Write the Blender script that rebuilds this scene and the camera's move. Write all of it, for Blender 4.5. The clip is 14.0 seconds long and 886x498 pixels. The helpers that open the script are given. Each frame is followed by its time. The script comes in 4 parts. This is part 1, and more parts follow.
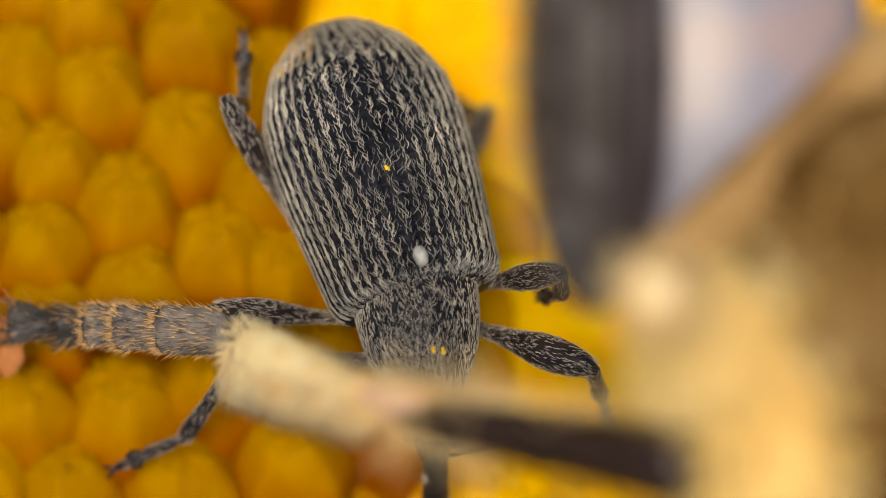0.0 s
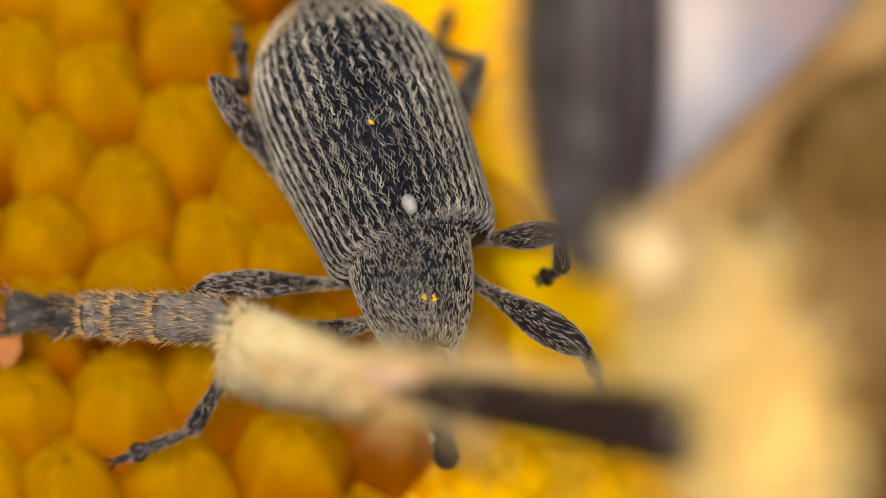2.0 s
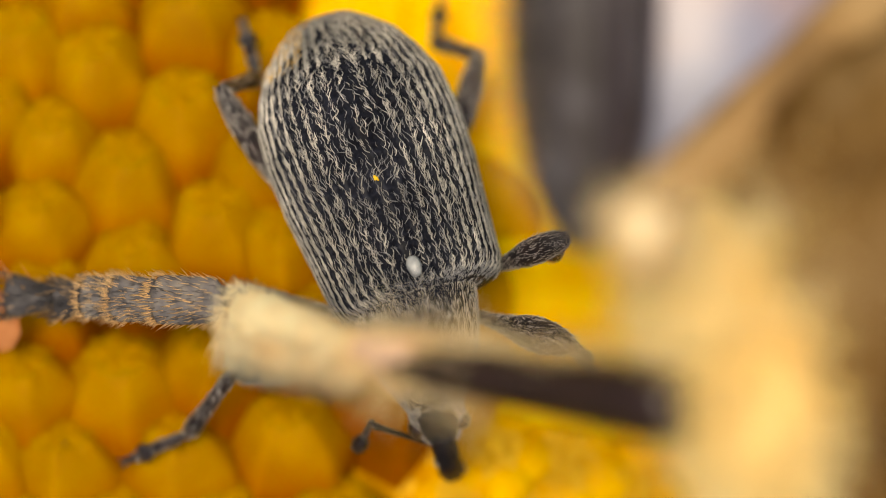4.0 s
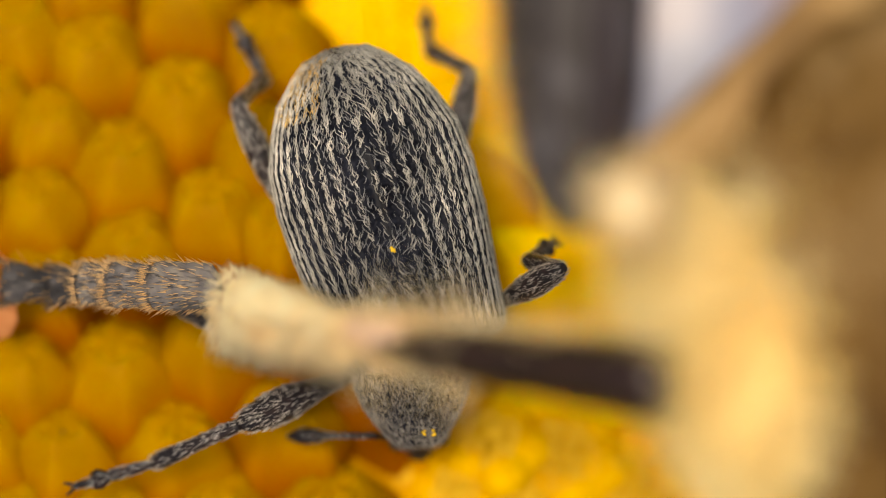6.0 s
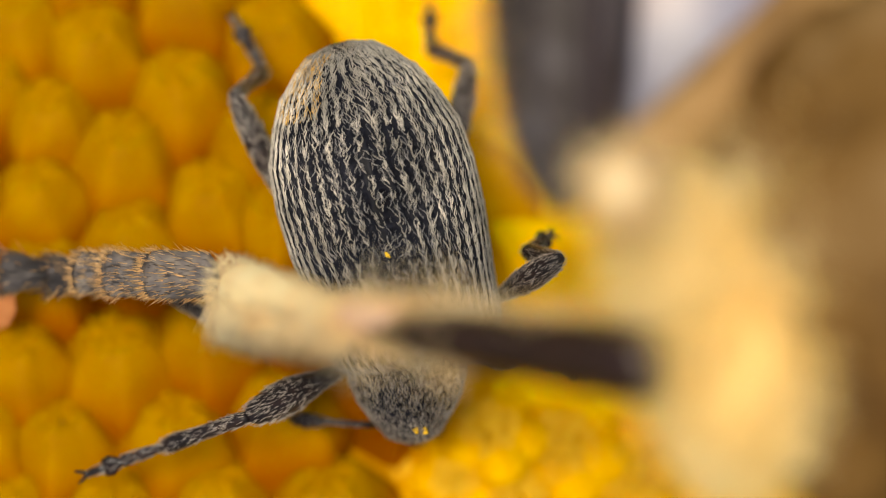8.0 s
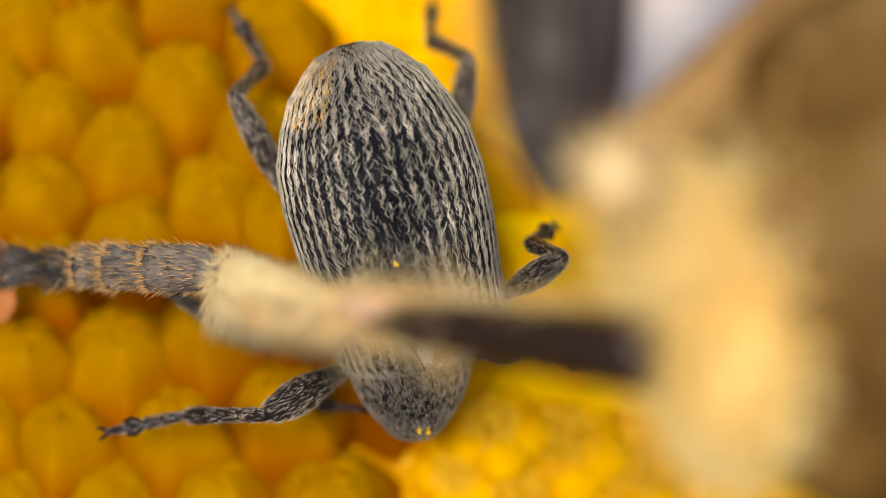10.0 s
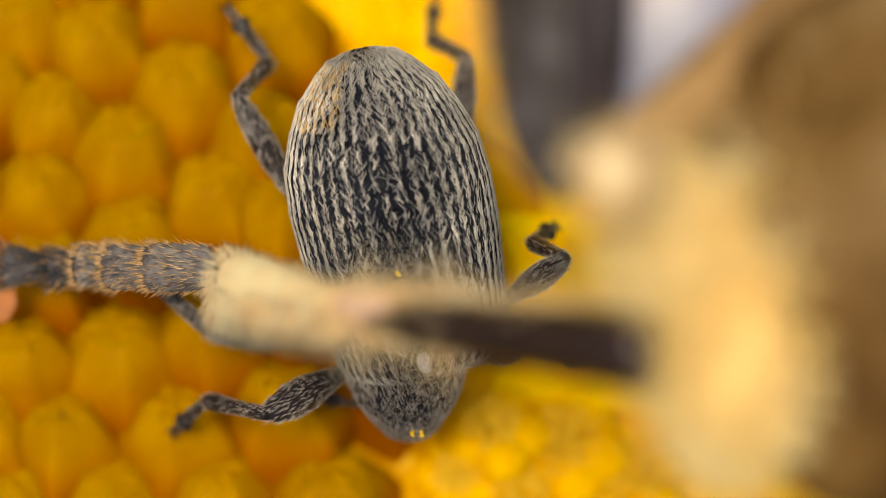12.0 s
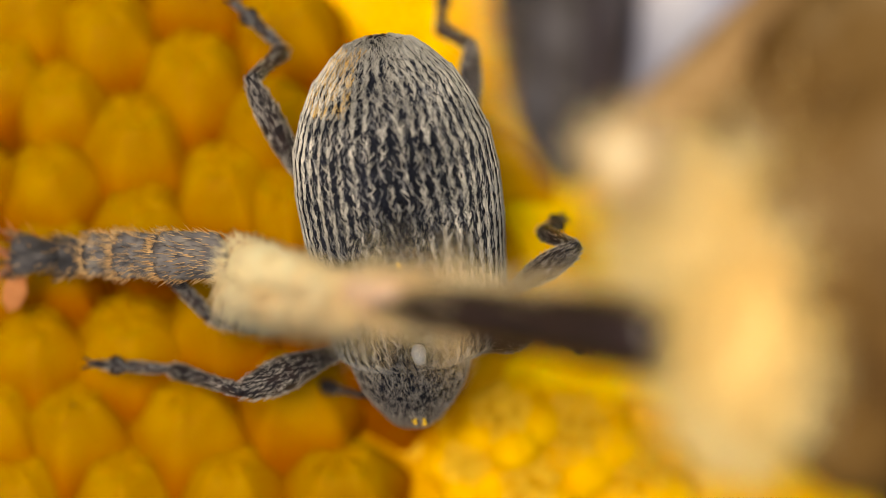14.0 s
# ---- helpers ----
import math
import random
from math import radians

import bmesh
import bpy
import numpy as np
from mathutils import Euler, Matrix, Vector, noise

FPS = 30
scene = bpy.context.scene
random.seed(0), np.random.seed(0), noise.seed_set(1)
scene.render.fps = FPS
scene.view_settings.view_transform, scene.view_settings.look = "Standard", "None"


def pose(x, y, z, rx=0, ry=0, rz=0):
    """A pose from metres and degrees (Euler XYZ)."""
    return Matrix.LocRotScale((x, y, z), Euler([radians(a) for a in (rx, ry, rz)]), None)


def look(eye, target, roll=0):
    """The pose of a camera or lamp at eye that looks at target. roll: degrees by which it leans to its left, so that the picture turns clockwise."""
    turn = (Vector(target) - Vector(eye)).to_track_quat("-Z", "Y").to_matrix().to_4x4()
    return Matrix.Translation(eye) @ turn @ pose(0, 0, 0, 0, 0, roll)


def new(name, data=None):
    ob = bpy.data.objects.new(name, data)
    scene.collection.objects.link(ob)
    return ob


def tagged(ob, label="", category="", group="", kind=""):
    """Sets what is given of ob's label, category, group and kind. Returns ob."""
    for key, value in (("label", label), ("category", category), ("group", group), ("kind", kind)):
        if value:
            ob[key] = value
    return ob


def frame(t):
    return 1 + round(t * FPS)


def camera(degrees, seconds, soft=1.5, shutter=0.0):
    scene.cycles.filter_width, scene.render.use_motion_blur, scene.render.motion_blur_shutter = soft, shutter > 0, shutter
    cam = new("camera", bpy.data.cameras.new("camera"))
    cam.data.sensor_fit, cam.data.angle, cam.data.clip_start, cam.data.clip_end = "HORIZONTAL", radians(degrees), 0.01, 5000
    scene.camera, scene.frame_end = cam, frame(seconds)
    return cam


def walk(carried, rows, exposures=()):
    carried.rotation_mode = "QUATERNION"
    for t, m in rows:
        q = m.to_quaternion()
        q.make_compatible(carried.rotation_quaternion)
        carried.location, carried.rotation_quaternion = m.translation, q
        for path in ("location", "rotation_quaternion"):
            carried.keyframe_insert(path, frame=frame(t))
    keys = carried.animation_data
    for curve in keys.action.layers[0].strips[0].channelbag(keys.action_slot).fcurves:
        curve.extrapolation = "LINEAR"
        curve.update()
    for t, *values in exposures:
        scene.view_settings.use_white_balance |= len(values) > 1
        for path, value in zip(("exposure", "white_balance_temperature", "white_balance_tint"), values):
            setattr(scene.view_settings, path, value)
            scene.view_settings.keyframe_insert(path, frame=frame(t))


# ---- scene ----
# All plan numbers below are in millimetres; MM turns them into metres.
MM = 0.001

# ---- camera and its way ----
FOCUS = 20.0                                   # height of the lens over the florets
cam = camera(14.2501, 14.0, soft=1.0)
cam.data.dof.use_dof = True
cam.data.dof.focus_distance = 18.95 * MM
cam.data.dof.aperture_fstop = 140.0


def view(ax, ay, dx, dy):
    """Camera pose: aimed at (ax, ay) among the floret tips, standing dx, dy off the plumb line over it."""
    reach = math.sqrt(FOCUS * FOCUS + dx * dx + dy * dy)
    ex, ey, ez = ax + dx, ay + dy, FOCUS
    rx = math.degrees(math.asin(-dy / reach))
    ry = math.degrees(math.atan2(dx, FOCUS))
    return pose(ex * MM, ey * MM, ez * MM, rx, ry, 0)


VIEWS = [
    (0, 0.000, 0.000, 0.000, 0.000),
    (0.5, 0.000, -0.003, 0.000, -0.167),
    (1, -0.003, -0.016, 0.000, -0.355),
    (1.5, 0.000, -0.032, 0.010, -0.439),
    (2, 0.010, -0.041, 0.021, -0.491),
    (2.5, 0.010, -0.057, 0.042, -0.512),
    (3, 0.010, -0.086, 0.073, -0.544),
    (3.5, 0.013, -0.108, 0.125, -0.585),
    (4.5, 0.019, -0.150, 0.209, -0.679),
    (5.5, 0.026, -0.185, 0.293, -0.753),
    (6, 0.032, -0.198, 0.334, -0.774),
    (6.5, 0.032, -0.207, 0.366, -0.794),
    (7, 0.035, -0.223, 0.408, -0.826),
    (7.5, 0.038, -0.236, 0.449, -0.857),
    (8, 0.041, -0.252, 0.481, -0.899),
    (9.2, 0.041, -0.277, 0.544, -0.941),
    (10.5, 0.041, -0.290, 0.596, -0.962),
    (11, 0.041, -0.295, 0.596, -0.972),
    (11.5, 0.038, -0.297, 0.606, -0.977),
    (12, 0.038, -0.287, 0.617, -0.983),
    (12.5, 0.029, -0.300, 0.627, -0.983),
    (13, 0.013, -0.303, 0.648, -0.993),
    (13.5, 0.000, -0.319, 0.669, -0.993),
    (14, -0.019, -0.351, 0.690, -1.003),
]
walk(cam, [(t, view(*v)) for t, *v in VIEWS], [(0, 0.06, 7200, 10), (1.5, 0.16, 7200, 10), (6, 0.20, 7200, 10), (14, 0.16, 7200, 10)])

# ---- world, sun and exposure ----
world = bpy.data.worlds.new("sky")
scene.world = world
world.use_nodes = True
wn = world.node_tree.nodes
wl = world.node_tree.links
sky = wn.new("ShaderNodeTexSky")
sky.sky_type = "NISHITA"
sky.sun_disc = False
sky.sun_elevation = radians(84.3)
sky.sun_rotation = radians(-53)
sky.air_density = 1.0
sky.dust_density = 3.0
wn["Background"].inputs["Strength"].default_value = 0.12
wl.new(sky.outputs[0], wn["Background"].inputs["Color"])

sun_data = bpy.data.lights.new("sun", "SUN")
sun_data.energy = 3.2
sun_data.angle = radians(15)
sun_data.color = (1.0, 0.92, 0.76)
sun = new("sun", sun_data)
sun.matrix_world = look((-0.08, 0.06, 0.995), (0, 0, 0))


# ---- materials ----
def material(name, colors, rough=0.5, grain=8000.0, bump=0.0, metal=0.0, sss=0.0, sss_radius=(1, 1, 1),
             sss_scale=0.0001, sheen=0.0, coat=0.0, blotch=1500.0, spec=0.5, per_piece=0.0, island=False,
             stretch=(1, 1, 1), transmit=0.0, foot=None):
    """Two scales of noise mix the given colours; grain and blotch are in cycles a metre."""
    m = bpy.data.materials.new(name)
    m.use_nodes = True
    n, l = m.node_tree.nodes, m.node_tree.links
    b = n["Principled BSDF"]
    co = n.new("ShaderNodeTexCoord")
    mp = n.new("ShaderNodeMapping")
    mp.inputs["Scale"].default_value = stretch
    l.new(co.outputs["Object"], mp.inputs["Vector"])
    fine = n.new("ShaderNodeTexNoise")
    fine.inputs["Scale"].default_value = grain
    fine.inputs["Detail"].default_value = 4
    wide = n.new("ShaderNodeTexNoise")
    wide.inputs["Scale"].default_value = blotch
    wide.inputs["Detail"].default_value = 2
    l.new(mp.outputs[0], fine.inputs["Vector"])
    l.new(co.outputs["Object"], wide.inputs["Vector"])
    mix = n.new("ShaderNodeMath")
    mix.operation = "MULTIPLY_ADD"
    l.new(fine.outputs["Fac"], mix.inputs[0])
    mix.inputs[1].default_value = 0.5
    half = n.new("ShaderNodeMath")
    half.operation = "MULTIPLY"
    half.inputs[1].default_value = 0.5
    l.new(wide.outputs["Fac"], half.inputs[0])
    l.new(half.outputs[0], mix.inputs[2])
    ramp = n.new("ShaderNodeValToRGB")
    e = ramp.color_ramp.elements
    stops = [0.34 + 0.32 * i / max(1, len(colors) - 1) for i in range(len(colors))]
    e[0].position, e[0].color = stops[0], (*colors[0], 1)
    e[1].position, e[1].color = stops[-1], (*colors[-1], 1)
    for s, c in list(zip(stops, colors))[1:-1]:
        k = e.new(s)
        k.color = (*c, 1)
    l.new(mix.outputs[0], ramp.inputs["Fac"])
    out = ramp.outputs["Color"]
    if per_piece:
        hue = n.new("ShaderNodeHueSaturation")
        if island:
            info = n.new("ShaderNodeNewGeometry")
            rnd = info.outputs["Random Per Island"]
        else:
            info = n.new("ShaderNodeObjectInfo")
            rnd = info.outputs["Random"]
        mr = n.new("ShaderNodeMapRange")
        mr.inputs["To Min"].default_value = 1 - per_piece
        mr.inputs["To Max"].default_value = 1 + per_piece
        l.new(rnd, mr.inputs["Value"])
        l.new(mr.outputs[0], hue.inputs["Value"])
        l.new(out, hue.inputs["Color"])
        out = hue.outputs["Color"]
    if foot:                                   # foot colour that holds the gaps' shade: (z below, z above, colour)
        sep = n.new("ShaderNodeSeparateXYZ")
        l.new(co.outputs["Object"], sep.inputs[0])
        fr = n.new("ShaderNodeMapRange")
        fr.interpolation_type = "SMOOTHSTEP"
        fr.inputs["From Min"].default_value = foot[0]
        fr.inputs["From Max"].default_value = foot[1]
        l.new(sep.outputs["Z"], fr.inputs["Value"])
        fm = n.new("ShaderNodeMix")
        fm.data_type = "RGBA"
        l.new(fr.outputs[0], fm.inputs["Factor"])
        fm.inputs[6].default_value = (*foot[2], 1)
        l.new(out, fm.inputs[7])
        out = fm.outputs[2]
    l.new(out, b.inputs["Base Color"])
    b.inputs["Roughness"].default_value = rough
    b.inputs["Metallic"].default_value = metal
    b.inputs["Specular IOR Level"].default_value = spec
    if sss:
        b.inputs["Subsurface Weight"].default_value = sss
        b.inputs["Subsurface Radius"].default_value = sss_radius
        b.inputs["Subsurface Scale"].default_value = sss_scale
    if sheen:
        b.inputs["Sheen Weight"].default_value = sheen
        b.inputs["Sheen Roughness"].default_value = 0.4
    if coat:
        b.inputs["Coat Weight"].default_value = coat
        b.inputs["Coat Roughness"].default_value = 0.08
    if transmit:
        tr = n.new("ShaderNodeBsdfTranslucent")
        l.new(out, tr.inputs["Color"])
        ms = n.new("ShaderNodeMixShader")
        ms.inputs[0].default_value = transmit
        l.new(b.outputs[0], ms.inputs[1])
        l.new(tr.outputs[0], ms.inputs[2])
        l.new(ms.outputs[0], n["Material Output"].inputs["Surface"])
    if bump:
        bp = n.new("ShaderNodeBump")
        bp.inputs["Strength"].default_value = 0.6
        bp.inputs["Distance"].default_value = bump
        l.new(fine.outputs["Fac"], bp.inputs["Height"])
        l.new(bp.outputs[0], b.inputs["Normal"])
    return m


# foot: orange tube colour, darkened to put in the shade between florets
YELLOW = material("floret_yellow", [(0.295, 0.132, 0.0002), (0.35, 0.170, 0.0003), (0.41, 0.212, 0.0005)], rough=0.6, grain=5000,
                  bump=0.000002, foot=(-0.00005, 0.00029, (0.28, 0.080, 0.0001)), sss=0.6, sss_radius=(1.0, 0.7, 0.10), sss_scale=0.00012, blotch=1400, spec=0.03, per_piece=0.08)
LOBE = material("open_and_lit_floret_yellow", [(0.64, 0.32, 0.001), (0.72, 0.38, 0.001), (0.80, 0.45, 0.002)], rough=0.7, grain=12000,
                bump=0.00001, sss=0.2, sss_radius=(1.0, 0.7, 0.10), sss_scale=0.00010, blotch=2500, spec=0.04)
PETAL = material("ray_petal_yellow", [(0.82, 0.40, 0.0008), (0.92, 0.48, 0.0015), (0.96, 0.55, 0.003)], rough=0.5, grain=5000, bump=0.000005, sss=0.5,
                 sss_radius=(1.0, 0.5, 0.02), sss_scale=0.0003, blotch=500, spec=0.03, stretch=(1, 1, 1))
BED = material("receptacle_orange", [(0.45, 0.19, 0.001), (0.6, 0.3, 0.002)], rough=0.7, grain=6000, bump=0.00002, spec=0.03)
POLLEN = material("pollen_yellow", [(0.70, 0.40, 0.004), (0.82, 0.52, 0.012)], rough=0.6, grain=30000, bump=0.000004)
GREEN = material("stem_green", [(0.05, 0.1, 0.02), (0.09, 0.16, 0.04)], rough=0.6, grain=3000, bump=0.00003)
MEADOW = material("meadow", [(0.03, 0.06, 0.012), (0.07, 0.11, 0.03)], rough=0.9, grain=60, bump=0.004, blotch=3)
CUTICLE = material("weevil_cuticle", [(0.004, 0.004, 0.007), (0.008, 0.009, 0.014), (0.016, 0.017, 0.026)], rough=0.5, grain=26000,
                   bump=0.000008, blotch=3000, spec=0.09)
LIMB = material("weevil_limb_cuticle", [(0.006, 0.004, 0.005), (0.013, 0.010, 0.011), (0.03, 0.018, 0.016)], rough=0.42, grain=20000, bump=0.000006, blotch=3000, spec=0.2)
WEEVIL_HAIR = material("weevil_hair", [(0.21, 0.195, 0.17), (0.38, 0.35, 0.30), (0.74, 0.675, 0.58)], rough=0.42, grain=5000,
                       per_piece=0.3, island=True)
LEG_HAIR = material("weevil_leg_hair", [(0.28, 0.245, 0.22), (0.50, 0.45, 0.40)], rough=0.5, grain=5000, per_piece=0.3, island=True)
REFLECTED_GOLD = material("weevil_hair_reflected_gold", [(0.50, 0.28, 0.06), (0.70, 0.45, 0.14)], rough=0.5, grain=5000, per_piece=0.3, island=True)
PRO_HAIR = material("weevil_fore_hair", [(0.21, 0.19, 0.17), (0.43, 0.39, 0.34)], rough=0.5, grain=5000, per_piece=0.3, island=True)
DUN_HAIR = material("weevil_dun_hair", [(0.13, 0.127, 0.13), (0.30, 0.288, 0.28)], rough=0.5, grain=5000, per_piece=0.3, island=True)
PALE = material("mite_white", [(0.22, 0.22, 0.22), (0.46, 0.46, 0.44)], rough=0.45, grain=14000, bump=0.000006)
TARSUS = material("fly_tarsus_grey", [(0.05, 0.046, 0.046), (0.12, 0.105, 0.10), (0.24, 0.20, 0.16)], rough=0.8, grain=12000, bump=0.00001)
FAN = material("fly_fan_dark", [(0.022, 0.018, 0.017), (0.06, 0.05, 0.046), (0.13, 0.11, 0.10)], rough=0.5, grain=14000, bump=0.00001)
BRISTLE = material("fly_bristle_tan", [(0.60, 0.33, 0.12), (0.82, 0.56, 0.28)], rough=0.45, grain=4000, per_piece=0.25, island=True, transmit=0.3)
DARK_BRISTLE = material("fly_bristle_dark", [(0.02, 0.018, 0.02), (0.08, 0.07, 0.07)], rough=0.5, grain=4000, per_piece=0.3, island=True)
CLAW = material("fly_claw_amber", [(0.45, 0.13, 0.03), (0.7, 0.3, 0.1)], rough=0.35, grain=6000, transmit=0.35)
TIBIA = material("fly_tibia_cream", [(0.95, 0.665, 0.31), (0.99, 0.85, 0.50)], rough=0.5, grain=5000, bump=0.00001, sss=0.3, sss_scale=0.00008)
KNEE_SKIN = material("fly_knee_pink", [(0.62, 0.38, 0.26), (0.80, 0.56, 0.40)], rough=0.5, grain=5000, bump=0.00001, sss=0.3, sss_scale=0.00008)
HIGHLIGHT_FUR = material("fly_fur_highlight", [(0.92, 0.77, 0.47), (0.98, 0.89, 0.66)], rough=0.5, grain=3000, spec=0.4)
CREAM = material("fly_fur_pale", [(0.98, 0.735, 0.36), (1.0, 0.89, 0.59)], rough=0.5, grain=3000, per_piece=0.15, island=True, transmit=0.35)
FUR = material("fly_fur_cream", [(0.93, 0.655, 0.21), (0.985, 0.81, 0.41)], rough=0.5, grain=3000, per_piece=0.2, island=True, transmit=0.08)
BREAST = material("fly_breast_yellow", [(0.62, 0.39, 0.12), (0.86, 0.63, 0.25), (0.96, 0.80, 0.47)], rough=0.55, grain=2500, bump=0.00001, blotch=900, spec=0.2)
FEMUR = material("fly_femur_black", [(0.012, 0.004, 0.003), (0.030, 0.013, 0.008)], rough=0.30, grain=6000, bump=0.000006, spec=0.35)
THORAX = material("fly_thorax_bronze", [(0.012, 0.005, 0.001), (0.05, 0.022, 0.005), (0.13, 0.068, 0.016), (0.22, 0.14, 0.06)], rough=0.6, grain=1500, bump=0.00003, blotch=520, spec=0.1)
GOLD_FUR = material("fly_fur_gold", [(0.05, 0.022, 0.004), (0.13, 0.068, 0.012), (0.26, 0.15, 0.032)], rough=0.5, grain=900, blotch=400,
                    per_piece=0.3, island=True, transmit=0.3)
COLLAR = material("fly_collar_tan", [(0.15, 0.080, 0.025), (0.30, 0.175, 0.065), (0.44, 0.29, 0.13)], rough=0.55, grain=2500, bump=0.00001, blotch=900, spec=0.2)
EYE = material("fly_eye_grey", [(0.020, 0.015, 0.013), (0.05, 0.042, 0.041), (0.12, 0.11, 0.12)], rough=0.5, spec=0.12, grain=9000, bump=0.00001, blotch=700)
EYE_DOWN = material("fly_eye_down", [(0.42, 0.30, 0.19), (0.66, 0.52, 0.36)], rough=0.5, grain=4000, per_piece=0.3, island=True, transmit=0.4)
EYE_RIM = material("fly_eye_rim", [(0.020, 0.013, 0.015), (0.055, 0.040, 0.045)], rough=0.4, grain=5000, bump=0.000006, spec=0.3)
# lavender and pink put the reflection beside the eye into the colour
FACE = material("fly_face_lavender", [(0.09, 0.09, 0.14), (0.20, 0.20, 0.27), (0.34, 0.23, 0.21)], rough=0.4, grain=2500, blotch=700)


# ---- building blocks ----
def part(name, mesh, mat, parent, label=""):
    """Links a bmesh or a (points, faces) pair in millimetres as one mesh object under its thing."""
    me = bpy.data.meshes.new(name)
    if isinstance(mesh, bmesh.types.BMesh):
        mesh.normal_update()
        mesh.to_mesh(me)
        mesh.free()
    else:
        me.from_pydata([tuple(map(float, p)) for p in mesh[0]], [], mesh[1])
    me.transform(Matrix.Scale(MM, 4))
    for p in me.polygons:
        p.use_smooth = True
    me.materials.append(mat)
    ob = new(name, me)
    ob.parent = parent
    if label:
        tagged(ob, label)
    return ob


def thing(name, m, label, category, group="", kind=""):
    ob = new(name)
    ob.empty_display_size = 0.0005
    ob.matrix_world = m
    return tagged(ob, label, category, group, kind)


def at(x, y, z, rx=0, ry=0, rz=0):
    return pose(x * MM, y * MM, z * MM, rx, ry, rz)


def grid(rows):
    """A closed skin from rings of points, each ring of the same length, capped at both ends."""
    pts, faces, k = [], [], len(rows[0])
    for r in rows:
        pts += [tuple(p) for p in r]
    for i in range(len(rows) - 1):
        for j in range(k):
            a, b = i * k + j, i * k + (j + 1) % k
            faces.append((a, b, b + k, a + k))
    faces.append(tuple(range(k))[::-1])
    faces.append(tuple(range((len(rows) - 1) * k, len(rows) * k)))
    return pts, faces


def joined(*meshes):
    pts, faces = [], []
    for p, f in meshes:
        o = len(pts)
        pts += list(p)
        faces += [tuple(i + o for i in q) for q in f]
    return pts, faces


def frame_of(d):
    d = Vector(d).normalized()
    s = d.cross(Vector((0, 0, 1)))
    if s.length < 1e-3:
        s = Vector((1, 0, 0))
    s.normalize()
    return d, s, s.cross(d).normalized()


def tube(path, radii, seg=14, flat=1.0, bumps=0.0):
    """A limb along a path; radii one for each point; flat squeezes it across its side."""
    rows = []
    n = len(path)
    for i, p in enumerate(path):
        a, b = Vector(path[max(0, i - 1)]), Vector(path[min(n - 1, i + 1)])
        d, s, u = frame_of(b - a)
        ring = []
        for j in range(seg):
            q = 2 * math.pi * j / seg
            r = radii[i] * (1 + bumps * noise.noise(Vector((i * 1.7, j * 0.9, radii[i] * 9))))
            ring.append(Vector(p) + s * (r * math.cos(q)) + u * (r * flat * math.sin(q)))
        rows.append(ring)
    return grid(rows)


def spindle(a, b, profile, seg=14, flat=1.0, bend=0.0, steps=16):
    """A limb from a to b; profile: (share of the length, radius) pairs; bend lifts its middle."""
    a, b = Vector(a), Vector(b)
    path, radii = [], []
    us, rs = [p[0] for p in profile], [p[1] for p in profile]
    d, s, u = frame_of(b - a)
    for i in range(steps + 1):
        t = i / steps
        path.append(a + (b - a) * t + u * (bend * math.sin(math.pi * t)))
        radii.append(float(np.interp(t, us, rs)))
    return tube(path, radii, seg, flat)


def hairs(roots, ways, lengths, widths, droop=None):
    """Many tapered hairs with one bend each, as one mesh."""
    pts, faces = [], []
    for i, (p, d) in enumerate(zip(roots, ways)):
        d, s, u = frame_of(d)
        p = Vector(p)
        L, w = lengths[i], widths[i]
        g = Vector(droop[i]) if droop is not None else Vector((0, 0, 0))
        o = len(pts)
        for k, (t, r) in enumerate(((0.0, 1.0), (0.55, 0.8))):
            c = p + d * (L * t) + g * (L * t * t)
            for j in range(3):
                q = 2.0944 * j
                pts.append(c + s * (w * r * math.cos(q)) + u * (w * r * math.sin(q)))
        pts.append(p + d * L + g * L)
        for j in range(3):
            a, b = o + j, o + (j + 1) % 3
            faces += [(a, b, b + 3, a + 3), (a + 3, b + 3, o + 6)]
    return pts, faces


def curly_hairs(roots, ways, asides, lengths, widths, curls, phases):
    """Tapered hairs that wind from side to side along their length, as one mesh."""
    pts, faces = [], []
    steps = ((0.0, 0.75), (0.22, 1.0), (0.45, 0.95), (0.7, 0.7))
    for p, d, a, L, w, c, f in zip(roots, ways, asides, lengths, widths, curls, phases):
        d, s, u = frame_of(d)
        o = len(pts)
        for t, r in steps:
            m = p + d * (L * t) + a * (L * c * (math.sin(f + 4.6 * t) - math.sin(f))) + u * (0.10 * L * math.sin(math.pi * t))
            for q in (0.0, 2.0944, 4.1888):
                pts.append(m + s * (w * r * math.cos(q)) + u * (w * r * math.sin(q)))
        pts.append(p + d * L + a * (L * c * (math.sin(f + 4.6) - math.sin(f))))
        for k in range(3):
            for j in range(3):
                x, y = o + 3 * k + j, o + 3 * k + (j + 1) % 3
                faces.append((x, y, y + 3, x + 3))
        faces += [(o + 9 + j, o + 9 + (j + 1) % 3, o + 12) for j in range(3)]
    return pts, faces


def ellipsoid(c, r, nu=32, nv=20, lump=0.0, size=1.0):
    rows = []
    for i in range(1, nv):
        th = math.pi * i / nv
        ring = []
        for j in range(nu):
            ph = 2 * math.pi * j / nu
            v = Vector((math.sin(th) * math.cos(ph), math.sin(th) * math.sin(ph), -math.cos(th)))
            k = 1 + lump * noise.noise(v * size + Vector(c))
            ring.append((c[0] + r[0] * v.x * k, c[1] + r[1] * v.y * k, c[2] + r[2] * v.z * k))
        rows.append(ring)
    return grid(rows)


# ---- ground far below, never in view, added to bounce light ----
g = bmesh.new()
bmesh.ops.create_grid(g, x_segments=24, y_segments=24, size=400000)
ground = part("ground", g, MEADOW, None)
ground.location.z = -0.12
